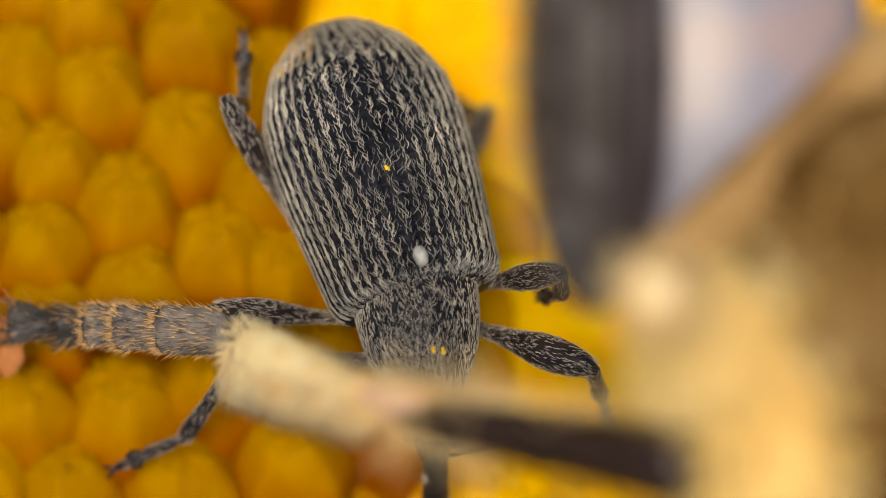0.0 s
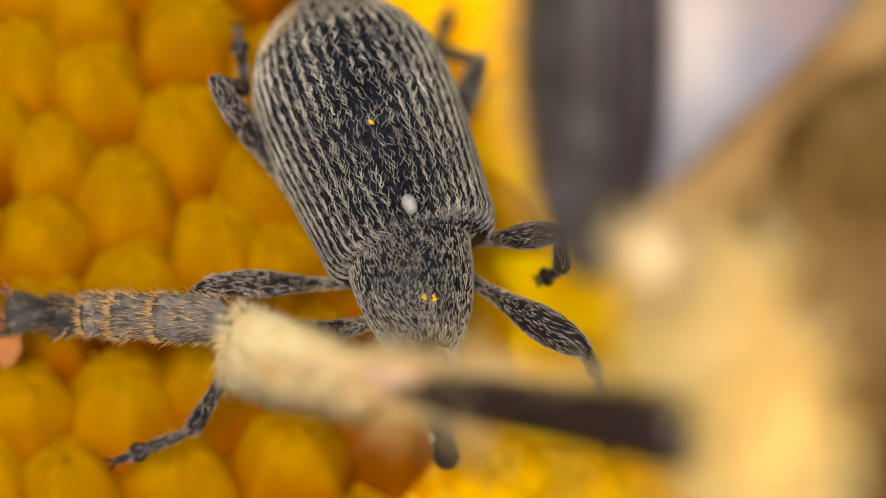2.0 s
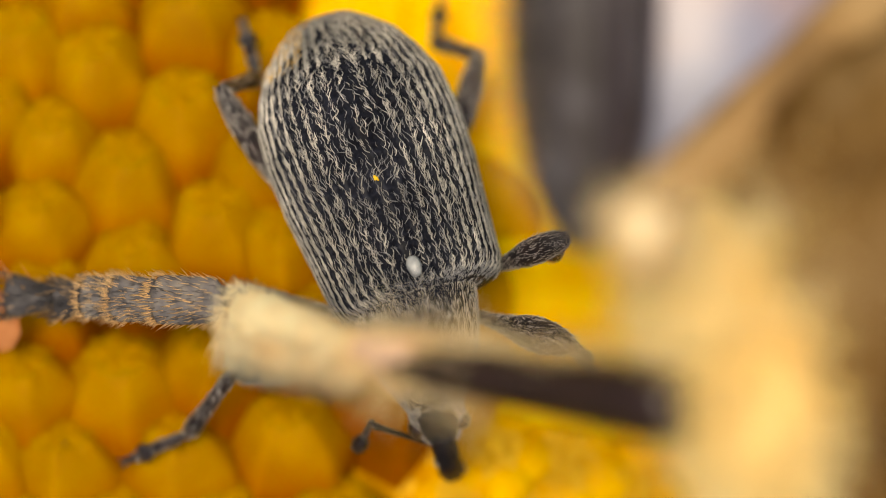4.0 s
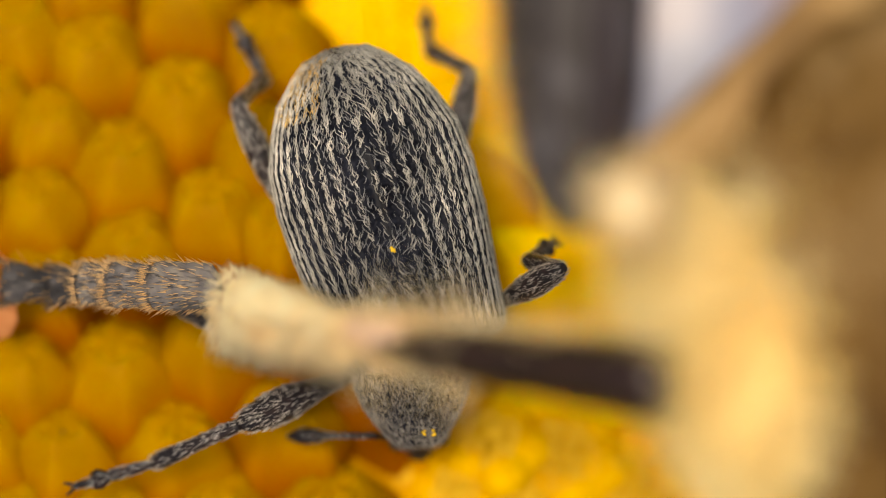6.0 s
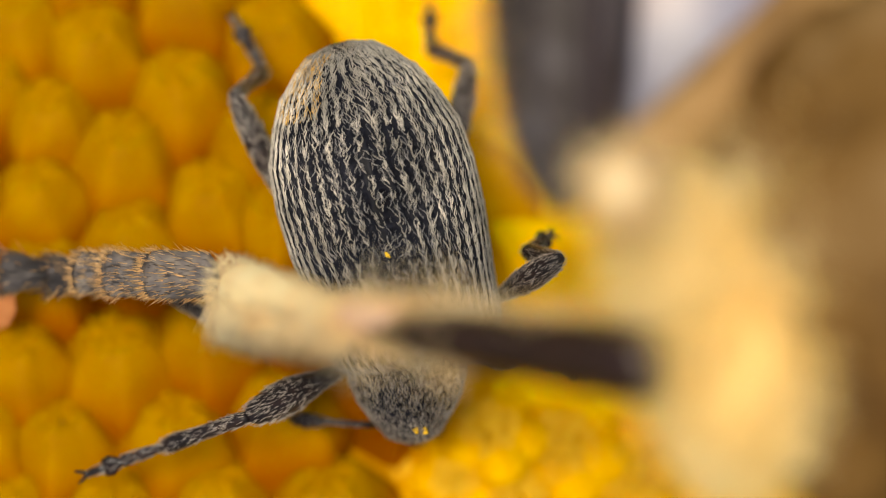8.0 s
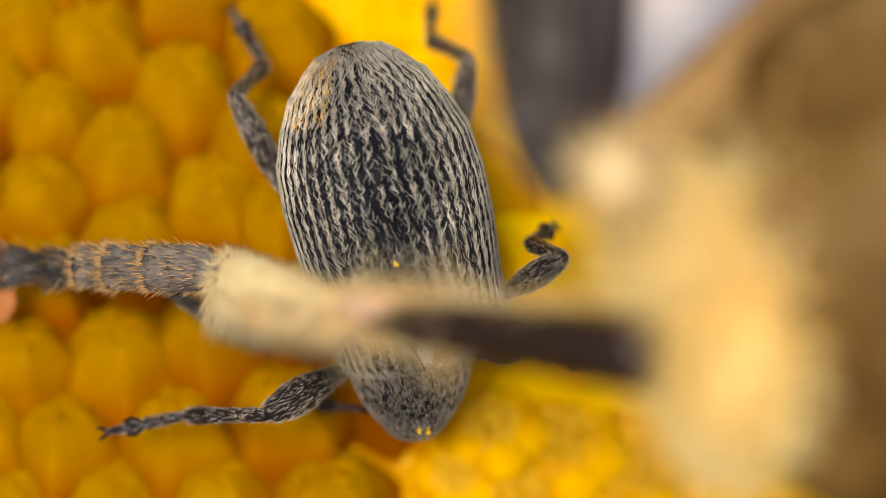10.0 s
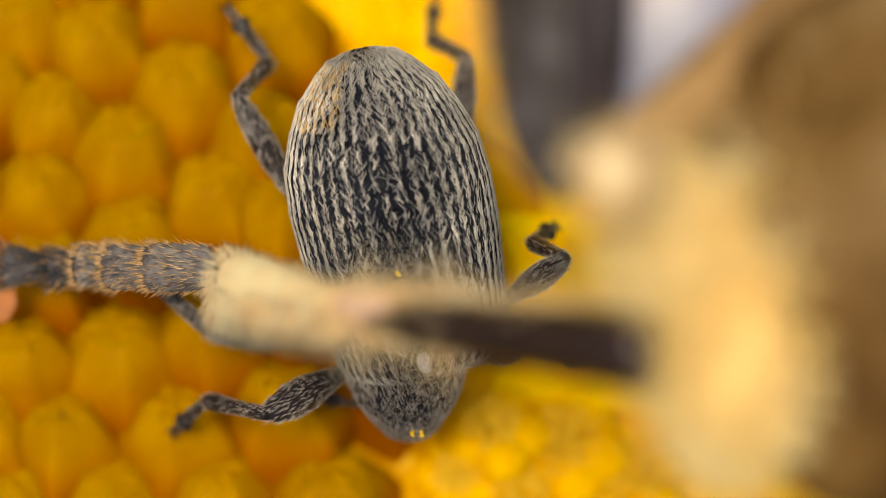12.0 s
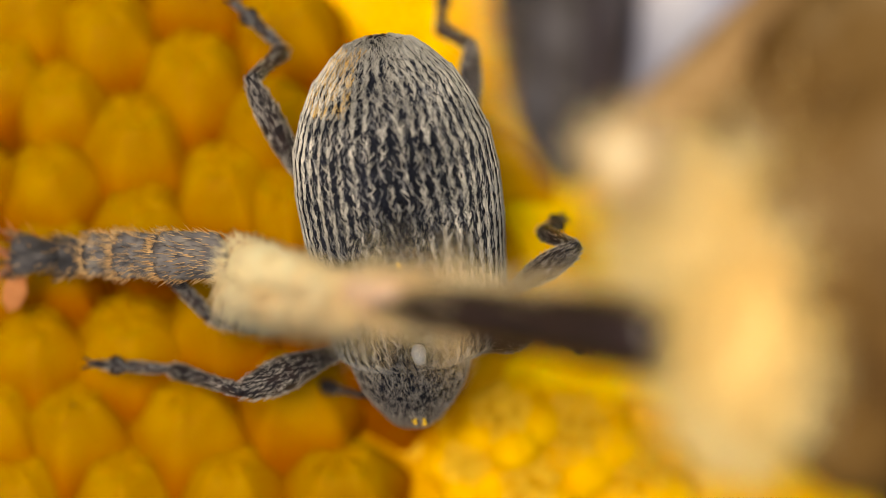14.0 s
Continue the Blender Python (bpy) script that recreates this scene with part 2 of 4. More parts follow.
tagged(ground, "dim green meadow ground under the flower", "ground", kind="structure")

# ---- flower head ----
flower = thing("flower_head", at(0, 0, 0), "yellow composite flower head packed with rounded closed disc florets", "flower")


def dome(x, y):
    """Height of the floret tips over the plan."""
    r2 = (x + 1.2) ** 2 + (y + 0.2) ** 2
    z = -0.05 - 0.012 * r2 - 0.16 * max(0.0, y - 0.1)
    hollow = math.exp(-(((x - 0.15) / 1.0) ** 2 + ((y - 1.45) / 0.75) ** 2))
    east = 1 / (1 + math.exp(-(x - 0.75) / 0.22))
    return z - 0.75 * hollow - 0.75 * east


def lowland(x, y):
    """1 where the disc ends and petals and opened florets lie lower, else 0."""
    edge = y - 1.05 + 0.22 * (x + 0.9) if x > -1.0 else -1.0
    return 1 / (1 + math.exp(-edge / 0.08))


bed_rows = []
for i in range(1, 40):
    r = 6.2 * i / 39
    bed_rows.append([(r * math.cos(2 * math.pi * j / 72), r * math.sin(2 * math.pi * j / 72),
                      dome(r * math.cos(2 * math.pi * j / 72), r * math.sin(2 * math.pi * j / 72)) - 0.48 - 2.2 * lowland(r * math.cos(2 * math.pi * j / 72), r * math.sin(2 * math.pi * j / 72))) for j in range(72)])
rim = [(x * 0.75, y * 0.75, -4.2) for x, y, z in bed_rows[-1]]
part("receptacle", grid(bed_rows + [rim, [(x * 0.13, y * 0.13, -6) for x, y, z in rim]]), BED, flower, "orange receptacle between the florets")
part("stem", tube([(0, 0, -5.2), (0.6, 0.3, -40), (1.5, 0.2, -90), (1.5, 0, -121)], [0.9, 0.8, 0.9, 1.0]), GREEN, flower, "thin green stem")


def bud_mesh(k, mat):
    """A closed disc floret: a rounded pentagonal bud with five small lobes meeting in a crown."""
    r = random.Random(40 + k)
    sides = 5 if k % 4 else 6
    phase = r.random() * 6.28
    prof = [(-1.0, 0.17), (-0.6, 0.235), (-0.3, 0.278), (-0.12, 0.296), (-0.04, 0.300), (0.03, 0.291), (0.09, 0.270), (0.15, 0.243),
            (0.205, 0.214), (0.255, 0.184), (0.295, 0.156), (0.325, 0.128), (0.338, 0.080), (0.328, 0.022)]
    rows, seg = [], 40
    for i, (z, rad) in enumerate(prof):
        ring = []
        for j in range(seg):
            q = 2 * math.pi * j / seg
            wedge = math.pi / sides
            facet = math.cos(wedge) / math.cos((q - phase) % (2 * wedge) - wedge)
            corner = 1 + (1.25 - 0.55 * min(1, max(0, z / 0.25))) * (facet - 0.92) * min(1, rad / 0.12)
            crown = max(0.0, (z - 0.285) / 0.055)
            lobe = 1 + 0.03 * crown * math.cos(5 * (q - phase)) + 0.10 * crown * math.cos(9 * q + k) + 0.05 * crown * math.cos(17 * q)
            wob = 1 + 0.08 * noise.noise(Vector((math.cos(q) * 1.3, math.sin(q) * 1.3, z * 3 + 7 * k)))
            rr = rad * corner * lobe * wob
            zz = z + 0.010 * crown * math.cos(5 * (q - phase)) + 0.01 * noise.noise(Vector((math.cos(q) * 4, math.sin(q) * 4, k)))
            ring.append((rr * math.cos(q), rr * math.sin(q), zz))
        rows.append(ring)
    me = bpy.data.meshes.new("floret_bud")
    teeth = [ellipsoid((0.120 * math.cos(q) * (1 + r.gauss(0, 0.10)), 0.120 * math.sin(q) * (1 + r.gauss(0, 0.10)), 0.326 + r.gauss(0, 0.007)),
                       (0.014, 0.014, 0.011), 8, 6, 0.3, 9) for q in np.linspace(0.2, 6.2, 15) + 0.1 * k]
    p, f = joined(grid(rows), *teeth)
    me.from_pydata([tuple(v) for v in p], [], f)
    me.transform(Matrix.Scale(MM, 4))
    for q in me.polygons:
        q.use_smooth = True
    me.materials.append(mat)
    return me


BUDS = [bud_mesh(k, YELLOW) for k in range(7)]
# brighter copies of the same buds: light on the right put into the colour
LIT_BUDS = [bud_mesh(k, LOBE) for k in range(7)]
# plan places and sizes of the florets round the weevil
NEAR = [
    (-2.410, 1.042, 1.00), (-1.979, 0.898, 1.06), (-2.075, 1.362, 1.03), (-1.467, 1.218, 1.08), (-1.477, 0.627, 1.06),
    (-2.522, 0.659, 0.83), (-2.212, 0.489, 0.94), (-1.787, 0.275, 1.03), (-1.276, 0.003, 1.03), (-2.260, 0.029, 0.96),
    (-1.739, -0.205, 1.00), (-1.004, 0.355, 1.06), (-2.235, -0.380, 0.94), (-2.362, -0.924, 1.00), (-1.809, -0.898, 1.08),
    (-2.139, -1.355, 1.06), (-1.483, -1.339, 1.11), (-0.860, -1.196, 1.11), (-1.291, -0.748, 1.00), (-0.908, -0.125, 1.00),
    (-2.666, -0.508, 0.94), (-0.748, -0.572, 1.06), (-2.570, -1.307, 1.00), (-2.426, -1.739, 1.03), (-1.851, -1.739, 1.03),
    (-1.260, -1.707, 1.03), (-0.620, -1.707, 1.11), (-2.730, 0.067, 0.94), (-2.762, 1.154, 1.00), (-2.794, 0.643, 0.94),
    (-2.858, -0.956, 1.00), (-0.972, 0.962, 1.11), (-0.460, -0.125, 1.00), (-0.300, -0.828, 1.06), (-0.460, 0.355, 1.00),
    (-2.378, 1.570, 1.00), (-1.777, 1.650, 1.03), (-2.714, 1.634, 1.00),
]
spots = [(x, y, s) for x, y, s in NEAR]
golden = math.pi * (3 - math.sqrt(5))
for i in range(1, 520):
    rad = 0.262 * math.sqrt(i)
    x, y = -1.2 + rad * math.cos(i * golden), -0.2 + rad * math.sin(i * golden)
    if math.hypot(x, y) < 5.9 and not (0.0 < x < 1.9 and -1.75 < y < -0.85) and not (-0.95 < x < 2.5 and y > 0.95 - 0.25 * (x + 0.9)) and not (0.0 < x < 2.6 and y > -0.95) and all(math.hypot(x - a, y - b) > 0.235 * (1 + c) for a, b, c in spots):
        spots.append((x, y, 0.92))
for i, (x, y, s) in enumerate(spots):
    ob = new("floret_bud", (LIT_BUDS if x > 0.28 + 0.2 * noise.noise(Vector((x, y, 5))) else BUDS)[i % 7])
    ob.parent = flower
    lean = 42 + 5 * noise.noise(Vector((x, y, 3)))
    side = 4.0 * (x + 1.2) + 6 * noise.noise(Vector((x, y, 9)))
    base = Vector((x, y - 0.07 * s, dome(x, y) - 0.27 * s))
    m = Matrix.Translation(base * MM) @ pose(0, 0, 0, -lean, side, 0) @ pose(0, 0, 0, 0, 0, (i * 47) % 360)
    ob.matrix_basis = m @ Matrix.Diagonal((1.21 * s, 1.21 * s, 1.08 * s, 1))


def open_floret(x, y, z, size, seed, turn):
    """A floret that has opened: blunt swollen lobes round a mouth heaped with clotted pollen."""
    r = random.Random(seed)
    pieces = [spindle((0, 0, -0.9 * size), (0, 0, 0.0), [(0, 0.16 * size), (1, 0.30 * size)], 14)]
    for k in range(5):
        q = turn + k * 1.2566 + r.gauss(0, 0.12)
        c = (0.30 * size * math.cos(q), 0.30 * size * math.sin(q), 0.02 * size)
        pieces.append(ellipsoid(c, (0.24 * size, 0.24 * size, 0.20 * size), 16, 12, 0.25, 7))
    ob = part("open_floret", joined(*pieces), LOBE, flower, "opened yellow floret with blunt swollen lobes")
    ob.matrix_basis = at(x, y, z, -25 + r.gauss(0, 8), r.gauss(0, 8), 0)
    dust = []
    for k in range(330):
        v = Vector((r.gauss(0, 1), r.gauss(0, 1), abs(r.gauss(0, 1)))).normalized() * (0.30 + 0.12 * noise.noise(Vector((k * 0.11, seed, 0)))) * size
        g = 0.0135 * (0.6 + 0.8 * r.random())
        dust.append(ellipsoid(v * (0.75 + 0.35 * r.random()) + Vector((0, 0, 0.10 * size)), (g, g, g), 7, 5, 0.35, 60))
    part("anther_dust", joined(*dust), POLLEN, ob, "clotted yellow pollen")


def ray_petal(a, b, wide, seed):
    """A broad smooth petal with a shallow channel along it."""
    a, b = Vector(a), Vector(b)
    d, s, u = frame_of(b - a)
    rows = []
    for i in range(25):
        t = i / 24
        w = wide * (0.55 + 0.45 * math.sin(math.pi * min(1, 0.15 + t * 0.6))) * (1 if t < 0.9 else math.sqrt(max(0.02, 1 - ((t - 0.9) / 0.1) ** 2)))
        c = a + (b - a) * t + u * (0.35 * math.sin(math.pi * t))
        ring = []
        for j in range(28):
            q = 2 * math.pi * j / 28
            x = math.cos(q)
            ring.append(c + s * (w * x) + u * (0.09 * math.sin(q) - 0.10 * (1 - x * x) + 0.015 * math.cos(7 * x)))
        rows.append(ring)
    part("ray_petal", grid(rows), PETAL, flower, "smooth bright yellow ray petal")


for k, (x0, y0, x1, y1) in enumerate(((-0.75, 0.9, -1.3, 5.5), (0.15, 0.55, 0.35, 5.8), (1.05, 0.2, 2.2, 5.4), (1.8, 0.0, 4.2, 4.4))):
    ray_petal((x0, y0, -1.35), (x1, y1, -2.6), 0.72, k)
for k, (x0, y0, x1, y1) in enumerate(((-0.50, -0.50, 5.2, -1.0), (-0.50, 0.22, 5.2, 1.3), (-0.15, -1.12, 4.8, -2.2))):
    ray_petal((x0, y0, (-0.70, -0.90, -0.80)[k]), (x1, y1, -1.7), 0.62, k)

OPEN = [
    (0.31, -1.33, -0.62, 0.62), (0.10, -1.58, -0.60, 0.50), (-0.22, -1.50, -0.72, 0.40), (-0.44, -1.70, -0.70, 0.40), (-0.05, -1.30, -0.75, 0.42),
    (0.73, -1.40, -0.80, 0.75), (1.10, -1.60, -0.90, 0.80), (0.62, -1.08, -1.00, 0.60), (0.44, -1.72, -0.65, 0.60),
    (0.44, -0.12, -0.86, 0.36), (0.56, -0.33, -0.90, 0.36), (0.36, 0.07, -0.90, 0.30),
]
for i, (x, y, z, size) in enumerate(OPEN):
    open_floret(x, y, z, size, 300 + i, i * 0.7)

part("dust_speck", ellipsoid((-2.117, -1.228, 0.000), (0.014, 0.011, 0.012), 8, 6, 0.3, 5), FEMUR, flower, "tiny dark speck on a floret")

# ---- weevil ----
weevil = thing("weevil", at(0, 0, 0.1), "small dark grey weevil with ridged hairy wing cases on florets", "beetle")
ELY_L, ELY_W, ELY_H = 1.765, 0.56, 0.499
HALF_U = [0, 0.004, 0.013, 0.03, 0.06, 0.12, 0.22, 0.4, 0.55, 0.68, 0.78, 0.865, 0.935, 0.975, 1.0]
HALF_W = [0.500, 0.640, 0.735, 0.805, 0.848, 0.868, 0.901, 0.965, 0.985, 0.948, 0.834, 0.695, 0.490, 0.340, 0.050]
TOP_H = [0.68, 0.78, 0.83, 0.86, 0.88, 0.90, 0.93, 1.0, 1.0, 0.95, 0.84, 0.66, 0.47, 0.33, 0.08]
MID_Z = 0.42


def shell(u, q):
    """Point of the wing cases: u along (0 front, 1 tail), q the angle from +x over the back."""
    w = float(np.interp(u, HALF_U, HALF_W)) * ELY_W
    h = float(np.interp(u, HALF_U, TOP_H)) * ELY_H
    c, s = math.cos(q), math.sin(q)
    x = w * math.copysign(abs(c) ** 0.86, c)
    z = MID_Z - 0.10 * max(0.0, u - 0.72) / 0.28 + h * abs(s) ** 0.92 * (1 if s > 0 else 0.55) * math.copysign(1, s)
    return Vector((x, ELY_L * (u - 0.02), z))


def ridged(u, q):
    """The same with the lines of pits sunk in."""
    p = shell(u, q)
    v = (abs(q - math.pi / 2)) / (math.pi / 2)         # 0 seam, 1 flank
    line = v * 11.0
    groove = (0.5 - 0.5 * math.cos(2 * math.pi * line)) ** 3
    pit = 0.62 + 0.38 * math.sin(u * 210 + math.floor(line + 0.5) * 2.1)
    deep = 0.036 * groove * pit * min(1, u / 0.05) * min(1, (1 - u) / 0.1)
    n = Vector((p.x / ELY_W ** 2, 0, (p.z - MID_Z) / ELY_H ** 2))
    n = n.normalized() if n.length > 1e-6 else Vector((0, 0, 1))
    return p - n * deep


def elytron(side):
    nu, nq = 270, 110
    pts, faces = [], []
    for i in range(nu + 1):
        u = i / nu
        for j in range(nq + 1):
            q = math.pi / 2 - side * (0.002 + (math.pi / 2 + 0.30) * j / nq)
            pts.append(ridged(u, q))
    for i in range(nu):
        for j in range(nq):
            a = i * (nq + 1) + j
            f = (a, a + 1, a + nq + 2, a + nq + 1)
            faces.append(f if side > 0 else f[::-1])
    return pts, faces


part("wing_case", elytron(1), CUTICLE, weevil, "dark ridged wing case")
part("wing_case", elytron(-1), CUTICLE, weevil, "dark ridged wing case")
belly = []
for i in range(41):
    u = 0.01 + 0.98 * i / 40
    belly.append([shell(u, 2 * math.pi * j / 48) * 1.0 for j in range(48)])
belly = [[Vector((p.x * 0.93, p.y, MID_Z + (p.z - MID_Z) * 0.9 - 0.01)) for p in r] for r in belly]
part("abdomen", grid(belly), CUTICLE, weevil)

part("tail_patch", ellipsoid((0, 1.70, 0.325), (0.055, 0.028, 0.055), 20, 14, 0.2, 6), DUN_HAIR, weevil, "grey felted tail tip")

# fore body: the pronotum carries head, eyes and snout
PRO = [(0.24, 0.34, 0.27, 0.45), (0.10, 0.350, 0.30, 0.46), (0.0, 0.345, 0.325, 0.47), (-0.10, 0.335, 0.345, 0.47), (-0.22, 0.321, 0.345, 0.45), (-0.34, 0.290, 0.335, 0.41),
       (-0.45, 0.238, 0.305, 0.365), (-0.53, 0.190, 0.27, 0.33), (-0.575, 0.165, 0.245, 0.31), (-0.60, 0.135, 0.20, 0.30)]
NECK = Vector((0, 0.02, 0.42))


def oval_rows(table, seg=56):
    return [[(w * math.cos(2 * math.pi * j / seg), y, zc + h * math.sin(2 * math.pi * j / seg)) for j in range(seg)] for y, w, h, zc in table]


pronotum = part("pronotum", grid(oval_rows(PRO)), CUTICLE, weevil, "dark pitted pronotum with fine pale hairs")
HEAD = [(-0.50, 0.145, 0.20, 0.26), (-0.56, 0.155, 0.21, 0.22), (-0.62, 0.150, 0.205, 0.17), (-0.67, 0.130, 0.175, 0.10), (-0.715, 0.095, 0.125, 0.04), (-0.74, 0.06, 0.07, 0.01)]
part("head", grid(oval_rows(HEAD, 40)), CUTICLE, pronotum)
for sx in (-1, 1):
    part("eye", ellipsoid((0.125 * sx, -0.65, 0.11), (0.05, 0.06, 0.07), 18, 12), FEMUR, pronotum, "glossy black eye")
part("snout", spindle((0, -0.68, 0.06), (0.0, -0.78, -0.51), [(0, 0.085), (0.2, 0.072), (0.7, 0.065), (0.9, 0.080), (1, 0.055)], bend=0.07), CUTICLE, pronotum,
     "long curved dark snout")
snout_coat = []
for k in range(420):
    t, q = (k * 0.618) % 1.0, k * 2.399
    snout_coat.append(((0.076 * math.cos(q), -0.68 - 0.10 * t + 0.076 * math.sin(q) - 0.06 * math.sin(math.pi * t), 0.06 - 0.57 * t), (0.1 * math.cos(q), -0.2 + 0.1 * math.sin(q), -1), 0.05, 0.0024))
part("snout_hairs", hairs(*zip(*snout_coat)), LEG_HAIR, pronotum)


def coat_on(fn, n, us, qs, length, width, lift, keep=None, seed=3, wave=0.5, curl=0.16):
    """Winding hairs lying back on a skin fn(u, q)."""
    r = random.Random(seed)
    rows = []
    while len(rows) < n:
        u, q = us[0] + (us[1] - us[0]) * r.random(), qs[0] + (qs[1] - qs[0]) * r.random()
        if keep and r.random() > keep(u, q):
            continue
        p = fn(u, q)
        du, dq = fn(min(1, u + 0.012), q) - p, fn(u, q + 0.02) - p
        if du.length < 1e-7 or dq.length < 1e-7:
            continue
        nrm = du.cross(dq).normalized()
        if nrm.dot(p - Vector((0, p.y, MID_Z))) < 0:
            nrm = -nrm
        calm = min(1.0, abs(q - math.pi / 2) / 1.1)
        turn = (wave * 2 * noise.noise(p * 9) + r.gauss(0, 0.24)) * (1 - 0.65 * calm)
        d = du.normalized() * math.cos(turn) + dq.normalized() * math.sin(turn) + nrm * lift
        rows.append((p + nrm * 0.004, d, dq.normalized(), length * (0.6 + 0.8 * r.random()), width * (0.7 + 0.6 * r.random()), curl * (1 - 0.5 * calm) * (0.4 + r.random()), 6.283 * r.random()))
    return curly_hairs(*zip(*rows))


def toward_tail(u, q):
    return max(0.0, (u - 0.70) / 0.28) ** 2


def on_ridge(u, q):
    v = abs(q - math.pi / 2) / (math.pi / 2)
    ridge = (0.5 + 0.5 * math.cos(2 * math.pi * v * 11.0)) ** (4 - 2 * min(1, max(0, (u - 0.6) / 0.25)))
    return ridge * (0.24 + 0.76 * min(1, max(v * 1.25, (u - 0.58) * 2.8)))


part("pale_hairs", coat_on(shell, 8400, (0.010, 0.99), (-0.25, math.pi + 0.25), 0.050, 0.0027, 0.05, on_ridge, 3, 0.16), WEEVIL_HAIR, weevil, "pale winding hairs lying on the wing cases")
# light falling on the tail, put in as additional pale hairs
part("tail_hairs", coat_on(shell, 260, (0.70, 0.98), (0.05, math.pi - 0.05), 0.045, 0.0024, 0.06, toward_tail, 9, 0.2), WEEVIL_HAIR, weevil, "added pale hairs that brighten the tail")
part("shoulder_hairs", coat_on(shell, 620, (0.0, 0.03), (0.1, math.pi - 0.1), 0.032, 0.0021, 0.10, None, 15, 0.6), DUN_HAIR, weevil, "short grey hairs on the front edge")
# the flower's golden reflection on the tail, put in as coloured hairs
part("golden_hairs", coat_on(shell, 240, (0.80, 0.96), (math.pi / 2 + 0.35, math.pi - 0.25), 0.06, 0.0022, 0.06, None, 8, 0.3), REFLECTED_GOLD, weevil, "hairs coloured by a golden reflection near the tail")
part("dun_hairs", coat_on(shell, 2000, (0.010, 0.97), (0.25, math.pi - 0.25), 0.050, 0.0024, 0.05, None, 4, 0.5), DUN_HAIR, weevil, "dull grey hairs on the back")


def pro_skin(u, q):
    y = 0.12 - 0.72 * u
    t = sorted(PRO)
    ys = [a[0] for a in t]
    w, h, zc = (float(np.interp(y, ys, [a[k] for a in t])) for k in (1, 2, 3))
    return Vector((w * math.cos(q), y, zc + h * math.sin(q)))


def head_skin(u, q):
    y = -0.56 - 0.17 * u
    t = sorted(HEAD)
    ys = [a[0] for a in t]
    w, h, zc = (float(np.interp(y, ys, [a[k] for a in t])) for k in (1, 2, 3))
    return Vector((w * math.cos(q), y, zc + h * math.sin(q)))


part("pronotum_hairs", coat_on(pro_skin, 4300, (0, 1), (-0.4, math.pi + 0.4), 0.030, 0.0019, 0.08, None, 5, 0.5, 0.12), PRO_HAIR, pronotum, "fine pale hairs on the pronotum")
part("head_hairs", coat_on(head_skin, 1500, (0, 1), (-0.2, math.pi + 0.2), 0.034, 0.0018, 0.06, None, 6), LEG_HAIR, pronotum)


# legs: each piece is built along -y from its joint at the origin
def limb_hairs(L, prof, n, length, seed, width=0.0030):
    r = random.Random(seed)
    roots, ways, ls, ws = [], [], [], []
    for i in range(n):
        t, q = r.random(), 6.283 * r.random()
        rad = float(np.interp(t, [p[0] for p in prof], [p[1] for p in prof]))
        out = Vector((math.cos(q), 0, math.sin(q)))
        roots.append(out * rad + Vector((0, -L * t, 0)))
        ways.append(Vector((r.gauss(0, 0.15), -1, r.gauss(0, 0.15))) + out * 0.06)
        ls.append(length * (0.7 + 0.6 * r.random()))
        ws.append(width)
    return hairs(roots, ways, ls, ws)


FEM = [(0, 0.030), (0.15, 0.034), (0.35, 0.050), (0.58, 0.084), (0.72, 0.088), (0.86, 0.074), (0.96, 0.055), (1, 0.03)]
TIB = [(0, 0.030), (0.1, 0.040), (0.5, 0.038), (0.9, 0.052), (1, 0.035)]
LEN = {"fore": (0.86, 0.58, 0.50), "middle": (0.86, 0.50, 0.44), "hind": (0.94, 0.48, 0.44)}


def build_leg(kind, seed):
    lf, lt, ls = LEN[kind]
    club = [(t, r * ({"fore": 1.12, "middle": 0.86, "hind": 0.82}[kind])) for t, r in FEM]
    femur = part("femur", spindle((0, 0, 0), (0, -lf, 0), club, 16), LIMB, weevil, "club-shaped hairy dark femur")
    part("femur_hairs", limb_hairs(lf, club, 1000, 0.042, seed, 0.0018), LEG_HAIR, femur)
    tibia = part("tibia", spindle((0, 0, 0), (0, -lt, 0), TIB, 12), LIMB, weevil)
    part("tibia_hairs", limb_hairs(lt, TIB, 300, 0.04, seed + 1, 0.0018), LEG_HAIR, tibia)
    foot = joined(spindle((0, 0, 0), (0, -ls * 0.34, 0), [(0, 0.018), (0.8, 0.034), (1, 0.02)], 10),
                  spindle((0, -ls * 0.30, 0), (0, -ls * 0.52, 0), [(0, 0.018), (0.8, 0.036), (1, 0.02)], 10),
                  spindle((0, -ls * 0.50, 0), (0.035, -ls * 0.72, 0), [(0, 0.02), (0.7, 0.036), (1, 0.015)], 10),
                  spindle((0, -ls * 0.50, 0), (-0.035, -ls * 0.72, 0), [(0, 0.02), (0.7, 0.036), (1, 0.015)], 10),
                  spindle((0, -ls * 0.60, 0.01), (0, -ls * 0.93, 0.0), [(0, 0.013), (0.8, 0.022), (1, 0.016)], 10))
    tarsus = part("tarsus", foot, LIMB, weevil)
    part("tarsus_hairs", limb_hairs(ls * 0.9, [(0, 0.022), (0.25, 0.032), (0.45, 0.032), (0.65, 0.04), (0.75, 0.03), (1, 0.018)], 170, 0.035, seed + 2, 0.0022), DUN_HAIR, tarsus)
    for sx in (-1, 1):
        part("claw", tube([(0, -ls * 0.91, 0), (0.022 * sx, -ls * 0.98, 0.012), (0.034 * sx, -ls * 1.04, -0.006), (0.03 * sx, -ls * 1.07, -0.03)],
                          [0.012, 0.010, 0.007, 0.002], 8), LIMB, tarsus)
    return femur, tibia, tarsus


